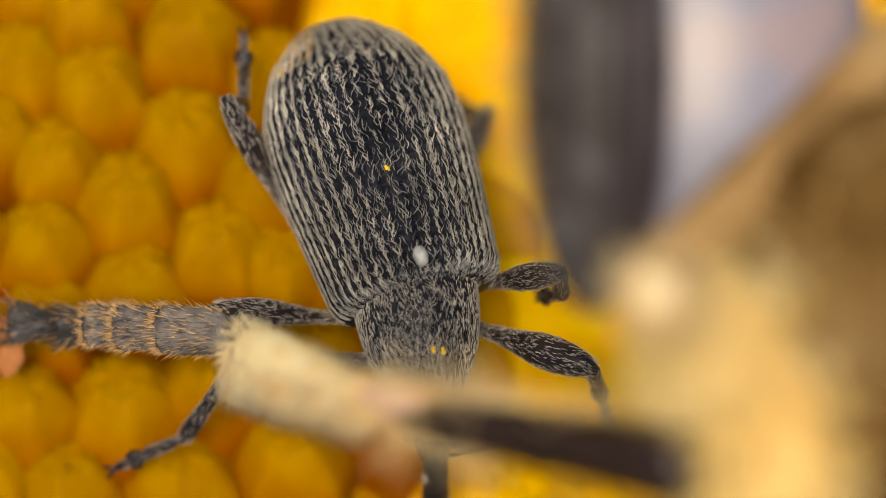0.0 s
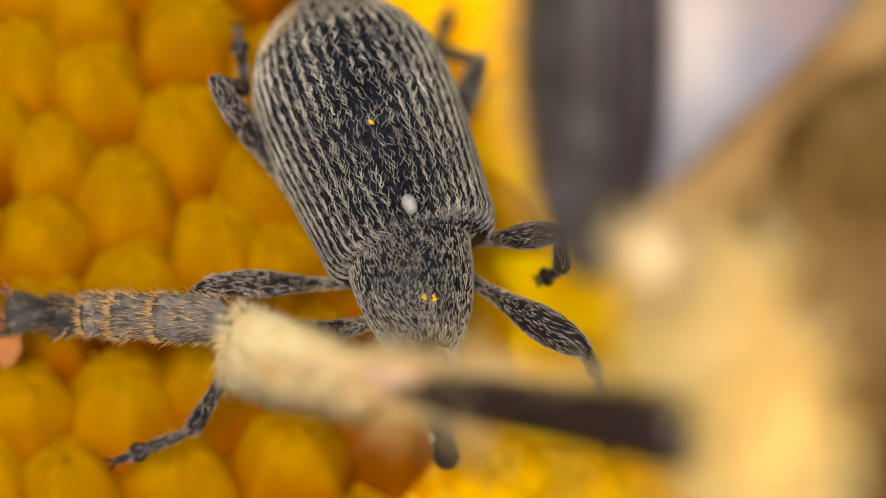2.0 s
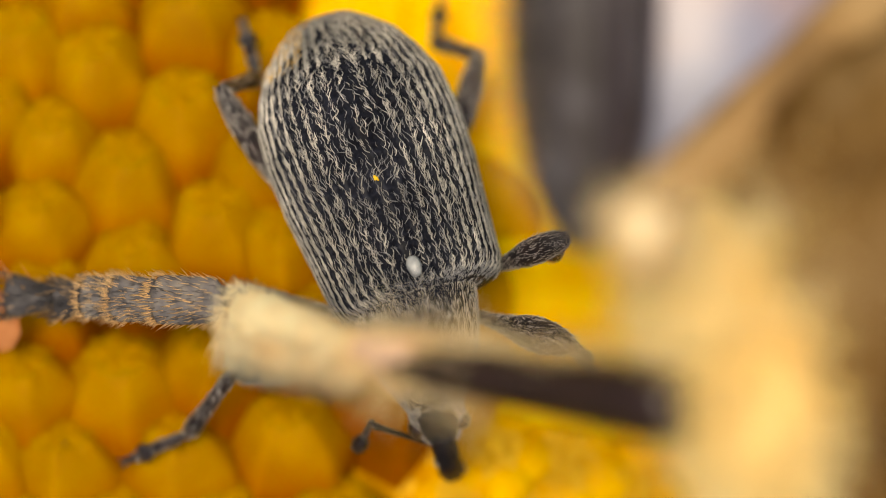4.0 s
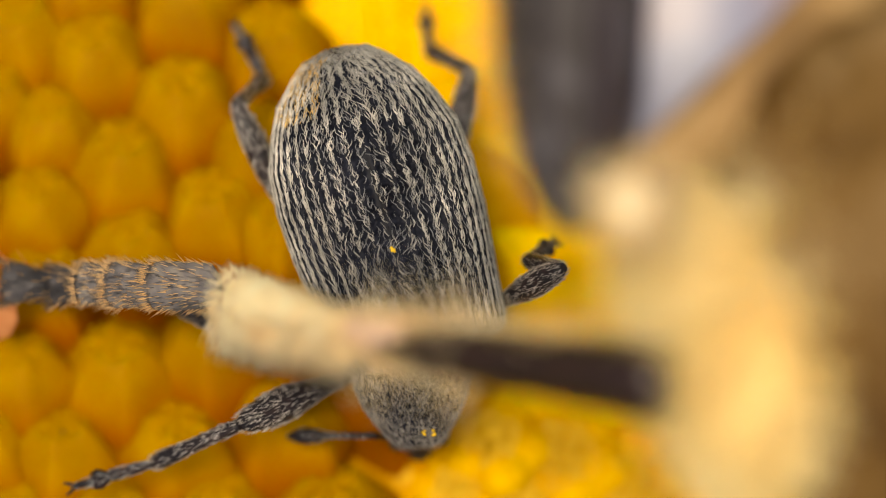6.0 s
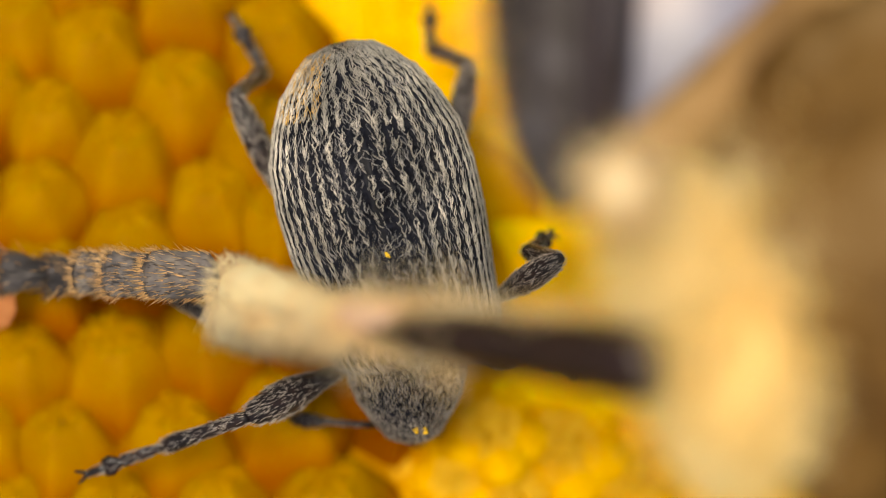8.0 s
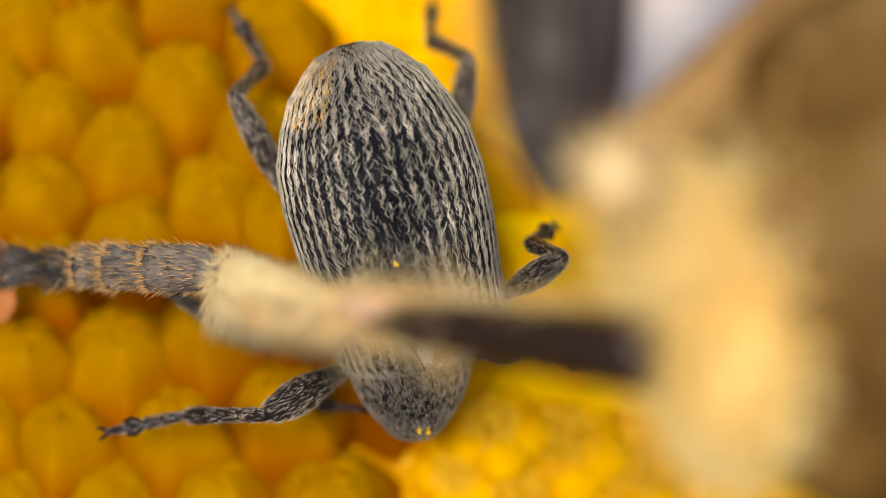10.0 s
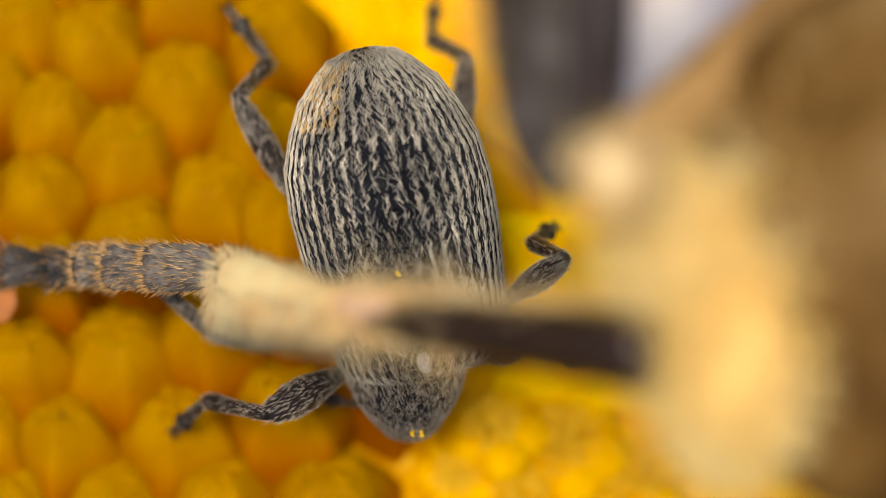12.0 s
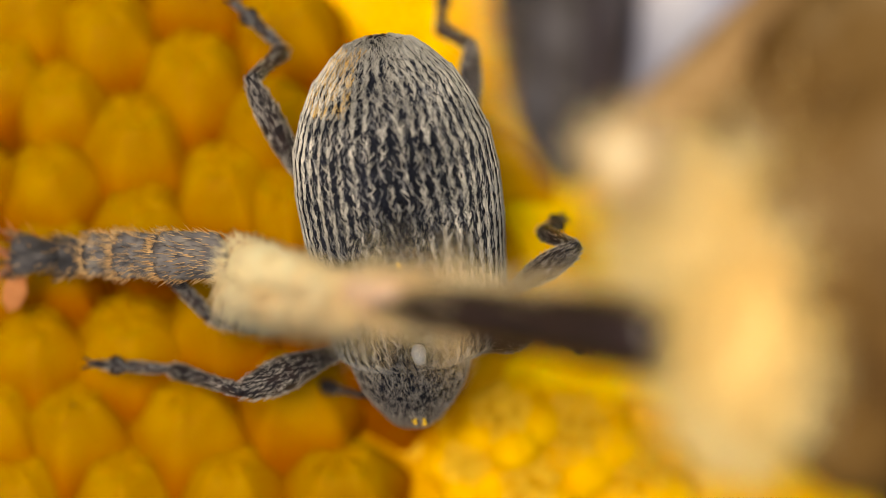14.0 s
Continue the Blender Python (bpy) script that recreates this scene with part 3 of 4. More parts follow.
HIPS = {"fore_l": (-0.23, -0.20, 0.20), "fore_r": (0.24, -0.13, 0.20), "middle_l": (-0.34, 0.09, 0.15), "middle_r": (0.34, 0.09, 0.15),
        "hind_l": (-0.46, 0.66, 0.10), "hind_r": (0.26, 0.60, -0.12)}
HIPS_LATER = {"fore_l": (-0.33, 0.0, 0.20)}      # with the fore body drawn in
LEGS = {k: build_leg(k.split("_")[0], 10 * i + 20) for i, k in enumerate(HIPS)}


# antennae: a scape from the snout and an elbowed whip with its club, each along -y from its joint
def antenna():
    scape = part("scape", spindle((0, 0, 0), (0, -0.52, 0), [(0, 0.013), (0.85, 0.017), (0.97, 0.026), (1, 0.012)], 8), LIMB, weevil, "thin dark antenna shaft")
    beads = [(k / 48, 0.010 + 0.010 * math.sin(math.pi * ((k / 8) % 1.0)) ** 0.7) for k in range(49)]
    whip = part("whip", spindle((0, 0, 0), (0, -0.282, 0), beads, 10, steps=48), LIMB, weevil, "beaded dark antenna whip")
    part("club", spindle((0, -0.275, 0), (0, -0.51, 0), [(0, 0.014), (0.22, 0.042), (0.3, 0.037), (0.45, 0.050), (0.55, 0.044), (0.7, 0.042), (1, 0.008)], 12), LIMB, whip)
    part("whip_hairs", limb_hairs(0.50, [(0, 0.014), (0.5, 0.018), (0.62, 0.04), (0.8, 0.045), (1, 0.01)], 170, 0.03, 77, 0.0020), DUN_HAIR, whip)
    return scape, whip


FEELERS = {"l": antenna(), "r": antenna()}
FEELER_HIPS = {"l": (-0.06, -0.72, -0.12), "r": (0.06, -0.72, -0.12)}

# what clings to the weevil
part("white_grain", ellipsoid((0.017, 0.085, 0.885), (0.04, 0.06, 0.042), 20, 14, 0.12, 2), PALE, weevil, "small white grain on the seam")


def grains(spots, seed, size):
    r = random.Random(seed)
    meshes = []
    for x, y, z in spots:
        for i in range(4):
            k = size * (0.6 + 0.6 * r.random())
            meshes.append(ellipsoid((x + r.gauss(0, size), y + r.gauss(0, size), z), (k, k, k), 8, 6, 0.3, 4))
    return joined(*meshes)


part("pollen_grain", grains([(-0.012, 0.60, 0.927)], 2, 0.009), POLLEN, weevil, "yellow pollen speck")
part("pollen_grain", grains([(0.022, -0.46, 0.69), (0.072, -0.47, 0.68)], 4, 0.009), POLLEN, pronotum, "yellow pollen speck")

# ---- fly standing over the flower ----
fly = thing("hoverfly", at(0, 0, 0), "large golden-furred fly standing on the florets, its foreleg across the view", "fly")


def bristles(a, b, rad, n, length, seed, width, along=1.0, out=0.5, down=0.0, flat=0.75, sides=False, under=False, over=False):
    """Bristles round a limb from a to b, pointing on along it."""
    r = random.Random(seed)
    a, b = Vector(a), Vector(b)
    d, s, u = frame_of(b - a)
    roots, ways, ls, ws, droop = [], [], [], [], []
    for i in range(n):
        t, q = r.random(), (math.pi * r.randint(0, 1) + r.gauss(0, 0.3) if sides else 6.283 * r.random())
        if under or over:
            q = (math.pi if under else 0.0) + r.gauss(0, 0.55)
        k = float(np.interp(t, [0, 1], rad))
        o = s * math.cos(q) + u * (flat * math.sin(q))
        roots.append(a + (b - a) * t + o * k * 0.95)
        ways.append(d * along + o * out + Vector((r.gauss(0, 0.12), r.gauss(0, 0.12) - down, r.gauss(0, 0.12))))
        ls.append(length * (0.6 + 0.8 * r.random()))
        ws.append(width)
        droop.append((0, -0.25 * down, -0.05))
    return hairs(roots, ways, ls, ws, droop)


# foot: five joints from the shin out to the claws
FOOT = [
    ((-1.148, -0.442, 1.150), (-1.522, -0.431, 0.950), 0.125, 0.135, False),
    ((-1.509, -0.431, 0.960), (-1.754, -0.422, 0.830), 0.115, 0.130, False),
    ((-1.741, -0.422, 0.840), (-1.922, -0.415, 0.740), 0.105, 0.122, False),
    ((-1.900, -0.414, 0.750), (-2.087, -0.423, 0.640), 0.070, 0.118, True),
    ((-2.022, -0.416, 0.670), (-2.382, -0.401, 0.500), 0.040, 0.125, True),

]
for i, (a, b, r0, r1, coarse) in enumerate(FOOT):
    prof = [(0, r0 * 0.55), (0.12, r0), (0.85, r1), (0.97, r1 * 0.93), (1, r1 * 0.5)]
    seg = part("tarsal_joint", spindle(a, b, prof, 20, flat=0.6), FAN if coarse else TARSUS, fly, "flat grey bristly tarsal joint")
    part("bristles", bristles(a, b, (r0, r1), 300 if coarse else 230, 0.10 if coarse else 0.045, 60 + i, 0.0040 if coarse else 0.0024, 1.0, 0.22), DARK_BRISTLE, seg)
    part("pale_bristles", bristles(a, b, (r0, r1), 60 if coarse else 190, 0.055, 85 + i, 0.0026, 1.0, 0.2), BRISTLE, seg)
    part("edge_bristles", bristles(a, b, (r0, r1), 60, 0.075, 88 + i, 0.0026, 0.9, 0.55, 0.0, 0.75, True), BRISTLE, seg, "amber bristles along the edge")
    if not coarse:
        rim_at = Vector(a) + (Vector(b) - Vector(a)) * 0.93
        part("rim_bristles", bristles(rim_at, b, (r1, r1), 150, 0.05, 70 + i, 0.0030, 1.0, 0.3), BRISTLE, seg, "pale rim of bristles")

for k, (tip, lift) in enumerate((((-2.538, -0.628, 0.200), 0.02), ((-2.585, -0.281, 0.200), -0.01))):
    root = Vector((-2.370, -0.432, 0.490))
    tip = Vector(tip)
    mid = (root + tip) / 2 + Vector((-0.03, 0, 0.06))
    part("claw", tube([root, mid, tip], [0.028, 0.022, 0.004], 10), CLAW, fly, "curved amber claw")
part("spurs", hairs([(-2.373, -0.323, 0.520), (-2.344, -0.307, 0.550), (-2.239, -0.306, 0.600)], [(-0.8, 0.6, 0.1), (-0.6, 0.8, 0.1), (-0.5, 0.7, 0.2)], [0.22, 0.16, 0.12], [0.006, 0.005, 0.005]), CLAW, fly, "long amber bristles")
part("pulvillus", spindle((-2.350, -0.496, 0.450), (-2.437, -0.713, 0.300), [(0, 0.03), (0.4, 0.075), (0.8, 0.06), (1, 0.01)], 14, flat=0.3), CLAW, fly, "soft amber foot pad")



# shin, knee and thigh of the foreleg
SHIN_A, SHIN_B = (-1.055, -0.505, 1.525), (-0.349, -0.701, 3.025)
shin = part("tibia", spindle(SHIN_A, SHIN_B, [(0, 0.05), (0.04, 0.095), (0.12, 0.132), (0.25, 0.142), (0.45, 0.122), (0.75, 0.085), (1, 0.062)], 20, flat=0.8), TIBIA, fly, "cream furry tibia")
part("fur", bristles(SHIN_B, SHIN_A, (0.058, 0.138), 1900, 0.085, 91, 0.0036, 0.45, 0.6, 0.2), CREAM, shin, "long cream fur")
part("fringe", bristles(SHIN_B, SHIN_A, (0.050, 0.135), 1900, 0.17, 92, 0.0032, 0.25, 0.45, 0.7, under=True), CREAM, shin, "hanging cream fringe")
KNEE = (-0.240, -0.765, 3.290)
part("knee", spindle(SHIN_B, (-0.058, -0.769, 3.475), [(0, 0.065), (0.25, 0.082), (0.55, 0.092), (0.85, 0.085), (1, 0.06)], 18), KNEE_SKIN, fly, "pinkish cream knee")
HIP = (1.145, -0.965, 4.400)
thigh = part("femur", spindle(KNEE, HIP, [(0, 0.03), (0.05, 0.070), (0.12, 0.098), (0.3, 0.122), (0.55, 0.142), (0.9, 0.185), (1, 0.17)], 24), FEMUR, fly, "glossy black femur with a cream fringe")
part("fringe", bristles(HIP, KNEE, (0.180, 0.09), 380, 0.15, 95, 0.0024, 0.4, 0.8, over=True), CREAM, thigh, "cream fringe hairs")
part("long_fringe", bristles((0.30, -0.84, 3.71), KNEE, (0.12, 0.09), 110, 0.28, 98, 0.0022, 0.35, 0.8, 0.0, 0.75, True), CREAM, thigh, "sparse long cream hairs")
part("knee_fur", bristles(SHIN_B, (0.016, -0.797, 3.505), (0.075, 0.085), 700, 0.10, 96, 0.0034, 0.4, 0.7, 0.0), CREAM, thigh, "cream hairs round the knee")

# the soft sheen along the thigh, put in as sparse pale hairs
part("streak", bristles((0.249, -0.834, 3.700), KNEE, (0.135, 0.115), 90, 0.10, 97, 0.0036, 0.8, 0.25, 0.0), CREAM, thigh, "sparse pale hairs that put a sheen near the knee")


def furry(name, c, r, mat, fur_mat, n, length, width, seed, label, lump=0.06, size=2.0, lean=(0, 0, 0), west=False):
    body = part(name, ellipsoid(c, r, 48, 30, lump, size), mat, fly, label)
    q = random.Random(seed)
    roots, ways, ls, ws, droop = [], [], [], [], []
    for i in range(n):
        v = Vector((q.gauss(0, 1), q.gauss(0, 1), q.gauss(0, 1))).normalized()
        if west:                               # down on the outer side alone
            v = Vector((-abs(v.x) - 0.6, v.y, v.z)).normalized()
        roots.append((c[0] + r[0] * v.x * 0.97, c[1] + r[1] * v.y * 0.97, c[2] + r[2] * v.z * 0.97))
        ways.append(Vector((v.x / r[0], v.y / r[1], v.z / r[2])).normalized() + Vector(lean) + Vector((q.gauss(0, .25), q.gauss(0, .25), q.gauss(0, .25))))
        ls.append(length * (0.5 + q.random()))
        ws.append(width)
        droop.append((q.gauss(0, .15), q.gauss(0, .15), -0.1))
    part("fur", hairs(roots, ways, ls, ws, droop), fur_mat, body)
    return body


furry("breast", (1.490, -0.894, 4.300), (0.30, 0.55, 0.42), BREAST, FUR, 2400, 0.22, 0.006, 8, "yellow-cream furred breast", 0.08, 2.0)
furry("side_plate", (1.330, -0.500, 4.150), (0.29, 0.40, 0.38), BREAST, FUR, 2400, 0.24, 0.005, 9, "yellow-cream furred side of the breast", 0.08, 2.0)
# near-white core: the tuft's highlight is put into its colour
furry("shoulder", (0.919, -0.193, 4.675), (0.110, 0.120, 0.18), HIGHLIGHT_FUR, CREAM, 320, 0.17, 0.005, 6, "pale cream shoulder tuft with its highlight in the colour", 0.1, 2.0)
furry("flank", (1.688, -0.501, 4.225), (0.22, 0.62, 0.34), COLLAR, FUR, 900, 0.22, 0.006, 11, "tan furred flank of the thorax", 0.25, 2.5)
furry("thorax", (2.216, -0.501, 4.225), (0.91, 1.21, 0.5), THORAX, GOLD_FUR, 550, 0.14, 0.008, 7, "bronze thorax with golden fur", 0.14, 2.4)
furry("compound_eye", (0.680, 0.800, 4.200), (0.335, 1.09, 0.45), EYE, EYE_DOWN, 320, 0.16, 0.0034, 12, "dark brown-grey downy compound eye", 0.0, west=True)
part("eye_rim", ellipsoid((0.815, 0.840, 4.560), (0.10, 0.99, 0.28), 30, 24), EYE_RIM, fly, "dark brown inner rim of the eye")
part("face", ellipsoid((1.257, 0.856, 3.775), (0.70, 1.14, 0.35), 40, 30), FACE, fly, "pale lavender face with a reflection in its colour")
part("collar", tube([(0.854, -0.133, 4.525), (1.210, 0.103, 4.225), (1.653, 0.498, 4.075), (2.250, 1.056, 4.075)], [0.075, 0.16, 0.195, 0.195], 18, 0.6, 0.15), COLLAR, fly, "golden collar behind the head")
for k, mat in enumerate((COLLAR, THORAX, COLLAR)):
    d = 0.23 + 0.20 * k
    part("thorax_fold", tube([(1.45 + d, -0.05 - d, 4.45), (1.75 + d, 0.20 - d, 4.50), (2.35 + d, 0.75 - d, 4.45)], [0.05, 0.10 - 0.01 * k, 0.10], 16, 1.0, 0.35), mat, fly, "furred fold of the thorax")
part("neck_fold", tube([(1.310, -0.072, 4.375), (1.622, 0.214, 4.375), (2.232, 0.775, 4.375)], [0.047, 0.094, 0.112], 16, 1.0, 0.2), THORAX, fly, "dark bronze fold behind the collar")



# ---- movement: the weevil's way, then knee, ankle and foot of each leg in plan ----
WEEVIL = [
    (0, -0.147, -0.427, 0.400, -18.9, 8.3, 15.7),
    (0.5, -0.154, -0.449, 0.400, -18.9, 8.3, 15.7),
    (0.7, -0.153, -0.447, 0.400, -19.0, 8.3, 15.7),
    (0.85, -0.148, -0.428, 0.400, -19.5, 8.4, 16.1),
    (1, -0.123, -0.342, 0.400, -21.8, 9.0, 18.0),
    (1.2, -0.110, -0.307, 0.400, -22.8, 9.2, 18.8),
    (1.5, -0.099, -0.277, 0.400, -23.7, 9.4, 19.5),
    (2, -0.114, -0.265, 0.400, -23.1, 5.9, 19.7),
    (2.5, -0.114, -0.249, 0.400, -22.4, 2.4, 19.9),
    (2.7, -0.120, -0.304, 0.400, -21.7, 1.9, 20.2),
    (3, -0.128, -0.404, 0.400, -20.4, 1.0, 20.7),
    (3.2, -0.110, -0.434, 0.400, -19.7, 0.5, 21.0),
    (5.3, -0.048, -0.711, 0.220, 3.1, 2.2, 18.2),
    (5.5, -0.059, -0.746, 0.220, 3.6, 1.9, 17.9),
    (6, -0.073, -0.751, 0.220, 4.7, 1.4, 17.0),
    (6.5, -0.075, -0.751, 0.220, 5.9, 0.8, 16.2),
    (7, -0.075, -0.750, 0.220, 7.0, 0.3, 15.3),
    (7.5, -0.076, -0.746, 0.220, 8.0, -0.4, 14.9),
    (8, -0.081, -0.765, 0.220, 9.0, -1.1, 14.6),
    (8.2, -0.075, -0.760, 0.220, 9.4, -1.3, 14.4),
    (10.5, -0.048, -0.773, 0.220, 14.5, -1.2, 13.7),
    (11, -0.042, -0.774, 0.220, 14.9, -1.7, 12.9),
    (11.5, -0.031, -0.782, 0.220, 15.4, -2.2, 12.2),
    (12, -0.035, -0.788, 0.220, 15.8, -2.7, 11.4),
    (12.5, -0.068, -0.783, 0.220, 16.4, -2.9, 10.3),
    (13, -0.084, -0.783, 0.220, 17.0, -3.1, 9.3),
    (13.5, -0.083, -0.782, 0.220, 17.6, -3.3, 8.2),
    (14, -0.098, -0.773, 0.220, 18.1, -3.5, 7.1),
]
# the fore body on its joint: shift aside and along, nod and turn
FORE = [
    (0, -0.020, 0.029, -8.0, -8.0),
    (1.5, -0.040, 0.025, -8.0, -9.0),
    (2.5, -0.034, 0.028, -8.0, -9.0),
    (3.2, -0.019, 0.026, -8.0, -9.0),
    (5.3, -0.076, 0.081, 10.0, -10.0),
    (7, -0.058, 0.096, 10.0, -10.0),
    (8.2, -0.057, 0.103, 10.0, -10.0),
    (10.5, -0.078, 0.120, 10.0, -10.0),
    (12, -0.097, 0.139, 10.0, -9.0),
    (14, -0.051, 0.130, 10.0, -7.0),
]
STEPS = {
    "fore_l": [
        (0, -1.247, -0.665, -1.426, -1.040, -1.859, -1.234),
        (1.5, -1.215, -0.661, -1.378, -1.055, -1.832, -1.238),
        (3.2, -1.268, -0.656, -1.350, -1.048, -1.815, -1.233),
        (4.2, -1.141, -0.897, -1.437, -1.212, -1.808, -1.371),
        (5.3, -1.029, -1.141, -1.532, -1.392, -1.803, -1.492),
        (5.5, -1.114, -1.171, -1.631, -1.411, -2.115, -1.546),
        (6, -1.051, -1.178, -1.540, -1.393, -2.077, -1.550),
        (7, -1.022, -1.180, -1.521, -1.382, -2.065, -1.548),
        (8.2, -0.979, -1.199, -1.457, -1.354, -1.995, -1.550),
        (9.2, -0.922, -1.212, -1.394, -1.288, -1.927, -1.440),
        (10.3, -0.868, -1.214, -1.325, -1.208, -1.851, -1.312),
    ],
    "fore_l_later": [
        (10.7, -0.871, -1.215, -1.312, -1.218, -1.851, -1.328),
        (11.1, -0.850, -1.212, -1.288, -1.202, -1.802, -1.177),
        (11.5, -0.852, -1.229, -1.246, -1.191, -1.550, -1.361),
        (11.9, -0.855, -1.228, -1.230, -1.165, -1.455, -1.354),
        (12.3, -0.930, -1.212, -1.290, -1.092, -1.556, -1.252),
        (12.7, -0.971, -1.194, -1.372, -1.284, -1.661, -1.413),
        (13.1, -1.092, -1.162, -1.697, -1.226, -2.198, -1.305),
        (13.5, -0.999, -1.168, -1.562, -1.207, -2.091, -1.232),
        (13.9, -1.086, -1.169, -1.508, -1.069, -2.056, -1.042),
        (14, -1.074, -1.163, -1.496, -1.041, -2.038, -0.998),
    ],
    "fore_r": [
        (0, 0.796, -0.634, 0.867, -0.814, 0.966, -1.133),
        (1.5, 0.765, -0.599, 0.851, -0.742, 0.949, -1.137),
        (3.2, 0.778, -0.619, 0.847, -0.728, 0.945, -1.138),
        (5.3, 0.485, -0.846, 0.659, -0.915, 0.866, -0.971),
        (14, 0.483, -0.825, 0.638, -0.867, 0.827, -0.902),
    ],
    "middle_l": [
        (0, -1.219, -0.323, -1.520, -0.468, -1.844, -0.502),
        (1.5, -1.268, -0.257, -1.520, -0.459, -1.843, -0.491),
        (2.5, -1.264, -0.251, -1.510, -0.455, -1.834, -0.486),
        (3.2, -1.206, -0.308, -1.508, -0.477, -1.832, -0.492),
        (5.3, -1.320, -0.613, -1.589, -0.453, -1.883, -0.434),
        (8, -1.315, -0.628, -1.602, -0.450, -1.899, -0.446),
        (11, -1.285, -0.690, -1.602, -0.437, -1.900, -0.426),
        (12, -1.265, -0.770, -1.602, -0.437, -1.900, -0.426),
        (14, -1.270, -0.760, -1.600, -0.429, -1.898, -0.418),
    ],
    "middle_r": [
        (0, 0.625, -0.121, 0.647, -0.248, 0.524, -0.265),
        (1.5, 0.625, 0.038, 0.663, -0.161, 0.540, -0.223),
        (3.2, 0.638, -0.028, 0.659, -0.179, 0.520, -0.240),
        (5.3, 0.687, -0.343, 0.503, -0.280, 0.678, -0.151),
        (7.5, 0.684, -0.348, 0.510, -0.293, 0.662, -0.179),
        (11, 0.722, -0.395, 0.541, -0.276, 0.683, -0.160),
        (14, 0.733, -0.399, 0.545, -0.285, 0.671, -0.185),
    ],
    "hind_l": [
        (0, -1.175, 0.800, -1.109, 0.788, -1.108, 1.282),
        (1.5, -1.212, 0.880, -1.097, 0.830, -1.151, 1.232),
        (2.5, -1.252, 0.830, -1.088, 0.851, -1.142, 1.222),
        (3.2, -1.270, 0.745, -1.086, 0.829, -1.140, 1.201),
        (5.3, -1.123, 0.634, -0.977, 0.761, -1.159, 1.103),
        (8, -1.112, 0.606, -0.965, 0.744, -1.167, 1.094),
        (11, -1.085, 0.515, -0.951, 0.739, -1.158, 1.085),
        (12.5, -1.060, 0.510, -0.913, 0.750, -1.193, 1.080),
        (14, -1.035, 0.522, -0.885, 0.731, -1.196, 1.030),
    ],
    "hind_r": [
        (0, 0.236, 0.749, 0.050, 0.867, -0.114, 1.124),
        (0.9, 0.221, 0.884, 0.032, 0.975, -0.031, 1.235),
        (1.5, 0.221, 1.050, -0.032, 1.165, 0.074, 1.455),
        (3.2, 0.219, 1.020, -0.050, 1.112, 0.022, 1.391),
        (5.3, 0.190, 0.820, -0.060, 0.975, -0.095, 1.263),
        (8, 0.197, 0.790, -0.041, 0.925, -0.054, 1.221),
        (11, 0.194, 0.790, -0.040, 0.930, -0.021, 1.210),
        (14, 0.157, 0.810, -0.045, 0.930, -0.023, 1.218),
    ],
}
TIPS = {
    "l": [
        (0, -0.139, -1.007, 0.177, -1.054), (2, -0.145, -0.864, 0.155, -0.911), (2.3, -0.507, -1.094, -0.444, -1.188),
        (2.5, -0.652, -1.060, -0.463, -1.368), (2.7, -0.444, -1.018, -0.349, -1.301), (3.2, -0.417, -1.028, -0.373, -1.302),
        (5.3, -0.333, -1.271, -0.727, -1.249), (6, -0.350, -1.244, -0.826, -1.250), (7, -0.368, -1.245, -0.829, -1.232),
        (8.2, -0.377, -1.241, -0.813, -1.206), (10.3, -0.408, -1.185, -0.676, -1.160), (11.1, -0.408, -1.193, -0.683, -1.158),
    ],
    "l_later": [
        (12.3, -0.416, -1.161, -0.638, -1.116), (13.1, -0.438, -1.153, -0.726, -1.115), (14, -0.452, -1.179, -0.743, -1.116),
    ],
    "r": [
        (0, 0.303, -1.039, 0.619, -1.102), (2, 0.281, -0.895, 0.596, -0.942), (2.5, 0.187, -0.943, 0.376, -0.974), (3.2, 0.062, -0.918, -0.143, -1.202),
        (5.3, -0.120, -1.000, -0.140, -1.080), (8, -0.120, -1.000, -0.140, -1.080), (14, -0.120, -1.000, -0.140, -1.080),
    ],
}


def smooth(table, t):
    """The row of a table at t, gliding between its times."""
    k = max(i for i in range(len(table)) if table[i][0] <= t + 1e-6)
    if k == len(table) - 1:
        return table[k][1:]
    a, b = table[k], table[k + 1]
    w = (t - a[0]) / (b[0] - a[0])
    return [p + (q - p) * w for p, q in zip(a[1:], b[1:])]


def aim(root, way):
    """A pose at root whose -y runs along way, z kept as upright as it can be."""
    d = Vector(way).normalized()
    s = d.cross(Vector((0, 0, 1)))
    s = s.normalized() if s.length > 1e-4 else Vector((1, 0, 0))
    u = s.cross(d)
    m = Matrix((( -s.x, -d.x, u.x), (-s.y, -d.y, u.y), (-s.z, -d.z, u.z))).to_4x4()
    return Matrix.Translation(Vector(root) * MM) @ m


def reach(root, x, y, length, rise):
    """The far end of a limb of that length from root, over the plan point (x, y)."""
    dx, dy = x - root.x, y - root.y
    flat = math.hypot(dx, dy)
    top = 0.985 * length
    if flat > top:
        dx, dy, flat = dx * top / flat, dy * top / flat, top
    return Vector((root.x + dx, root.y + dy, root.z + rise * math.sqrt(length * length - flat * flat)))


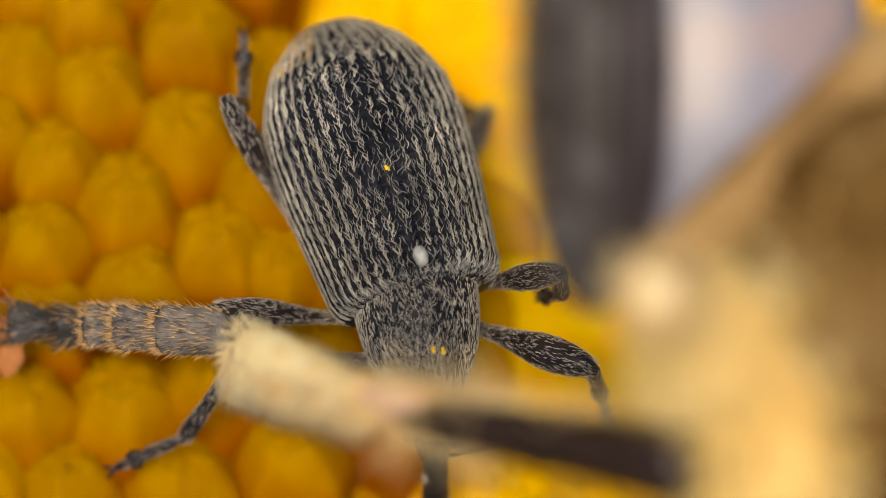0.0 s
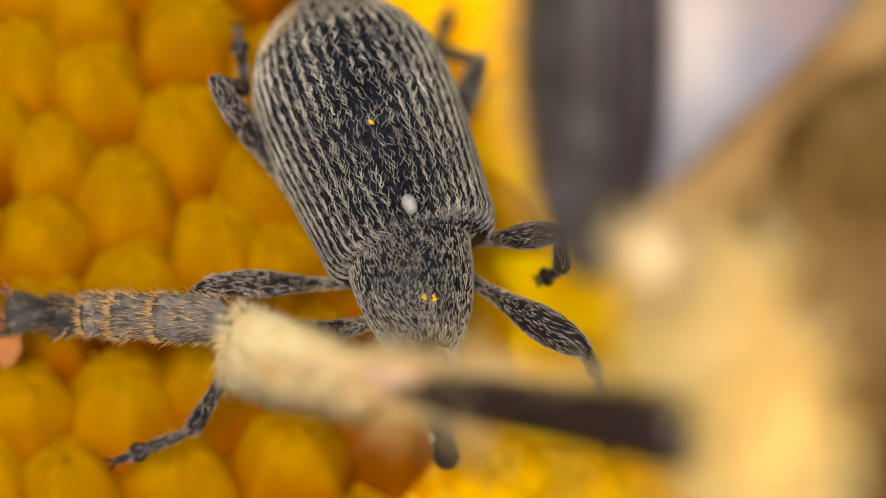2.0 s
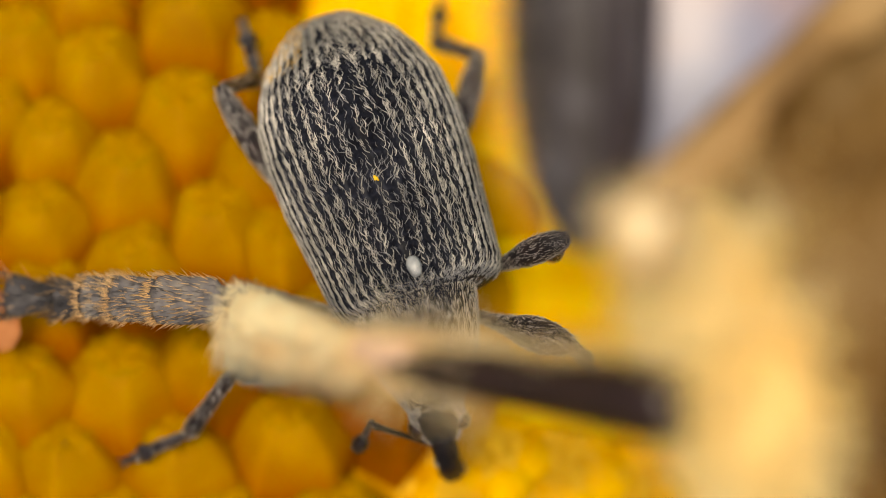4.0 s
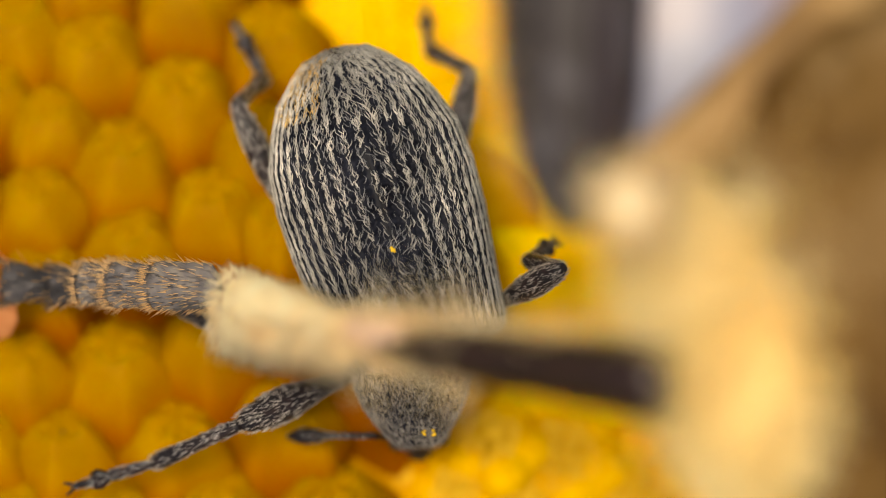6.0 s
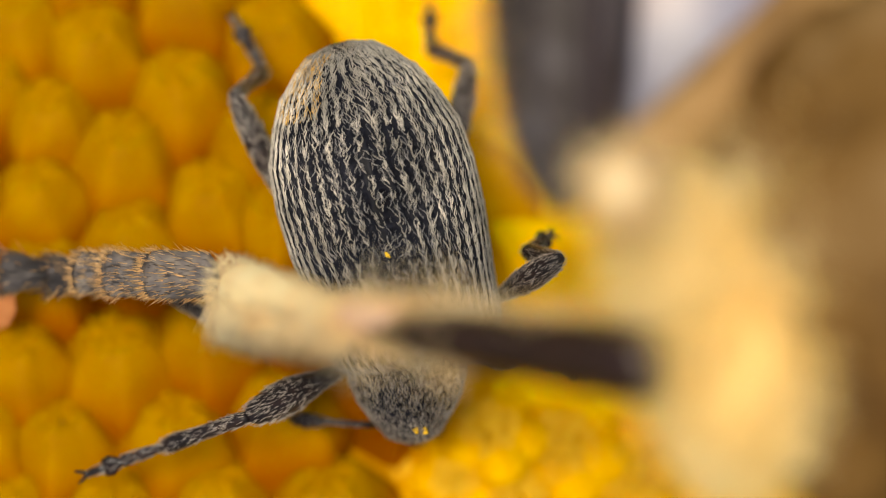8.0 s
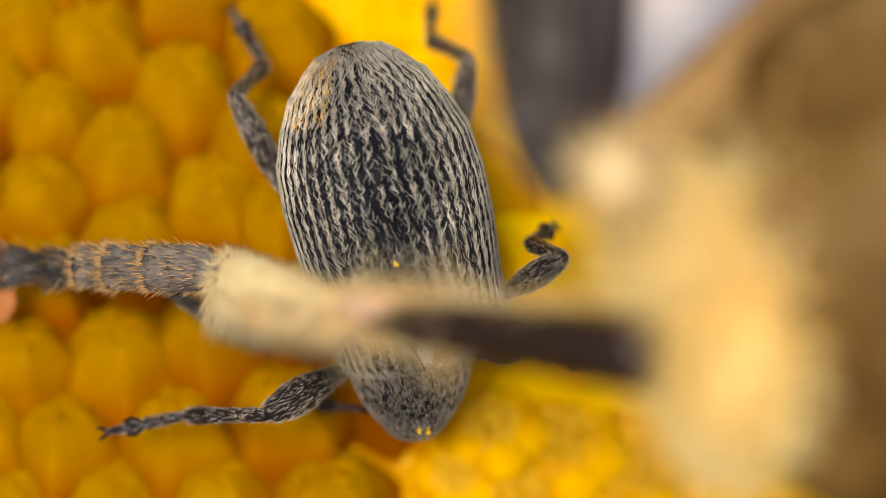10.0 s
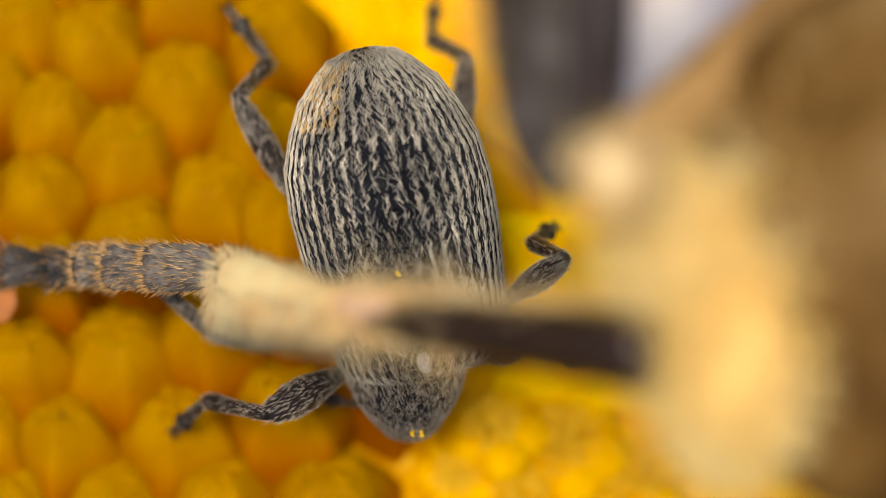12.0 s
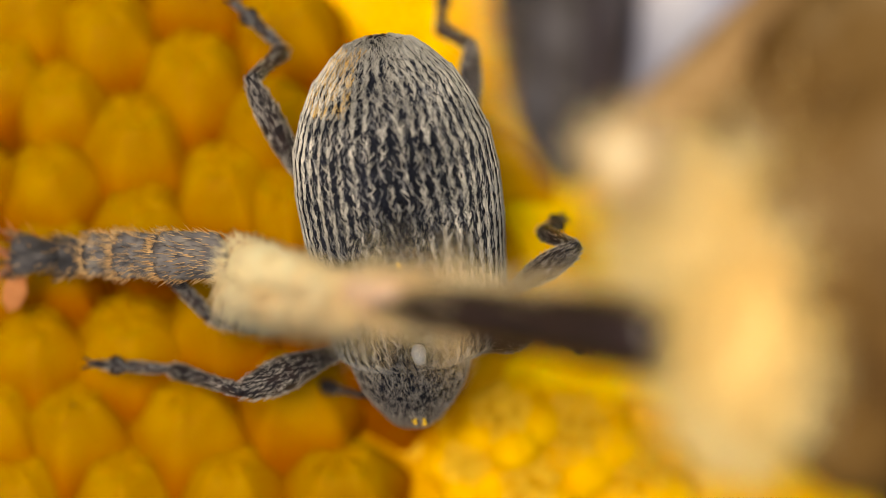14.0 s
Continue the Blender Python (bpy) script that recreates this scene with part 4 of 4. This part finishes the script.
def fore_body(x, y, nod, turn):
    """Pose of the pronotum on the weevil, turned on its joint."""
    neck = Matrix.Translation(NECK * MM)
    return at(x, y, 0) @ neck @ pose(0, 0, 0, nod, 0, turn) @ neck.inverted()


def motions():
    walk(weevil, [(t, at(x, y, z, rx, ry, rz)) for t, x, y, z, rx, ry, rz in WEEVIL])
    walk(pronotum, [(t, fore_body(*r)) for t, *r in FORE])
    times = sorted({r[0] for r in WEEVIL} | {r[0] for k in STEPS for r in STEPS[k]} | {r[0] for k in TIPS for r in TIPS[k]})
    tables = {k: STEPS[k] + STEPS.get(k + "_later", []) for k in HIPS}
    rows = {k: ([], [], []) for k in HIPS}
    feel = {k: ([], []) for k in FEELERS}
    for t in times:
        x, y, z, rx, ry, rz = smooth(WEEVIL, t)
        body = at(x, y, z, rx, ry, rz)
        back = body.inverted()
        for k, hip in HIPS.items():
            lf, lt, ls = LEN[k.split("_")[0]]
            kx, ky, ax, ay, fx, fy = smooth(tables[k], t)
            drawn = min(1.0, max(0.0, (t - 3.2) / 2.1))
            root = (body @ (Vector(hip).lerp(Vector(HIPS_LATER.get(k, hip)), drawn) * MM)) / MM
            knee = reach(root, kx, ky, lf, -0.8 if k == "hind_r" else 1)
            ankle = reach(knee, ax, ay, lt, -1)
            foot = reach(ankle, fx, fy, ls, -1)
            rows[k][0].append((t, back @ aim(root, knee - root)))
            rows[k][1].append((t, back @ aim(knee, ankle - knee)))
            rows[k][2].append((t, back @ aim(ankle, foot - ankle)))
        for k, hip in FEELER_HIPS.items():
            ex, ey, tx, ty = smooth(TIPS[k] + TIPS.get(k + "_later", []), t)
            root = (body @ fore_body(*smooth(FORE, t)) @ (Vector(hip) * MM)) / MM
            elbow = reach(root, ex, ey, 0.52, 1)
            tip = reach(elbow, tx, ty, 0.50, -1)
            feel[k][0].append((t, back @ aim(root, elbow - root)))
            feel[k][1].append((t, back @ aim(elbow, tip - elbow)))
    for k in HIPS:
        for piece, r in zip(LEGS[k], rows[k]):
            walk(piece, r)
    for k in FEELERS:
        for piece, r in zip(FEELERS[k], feel[k]):
            walk(piece, r)


motions()
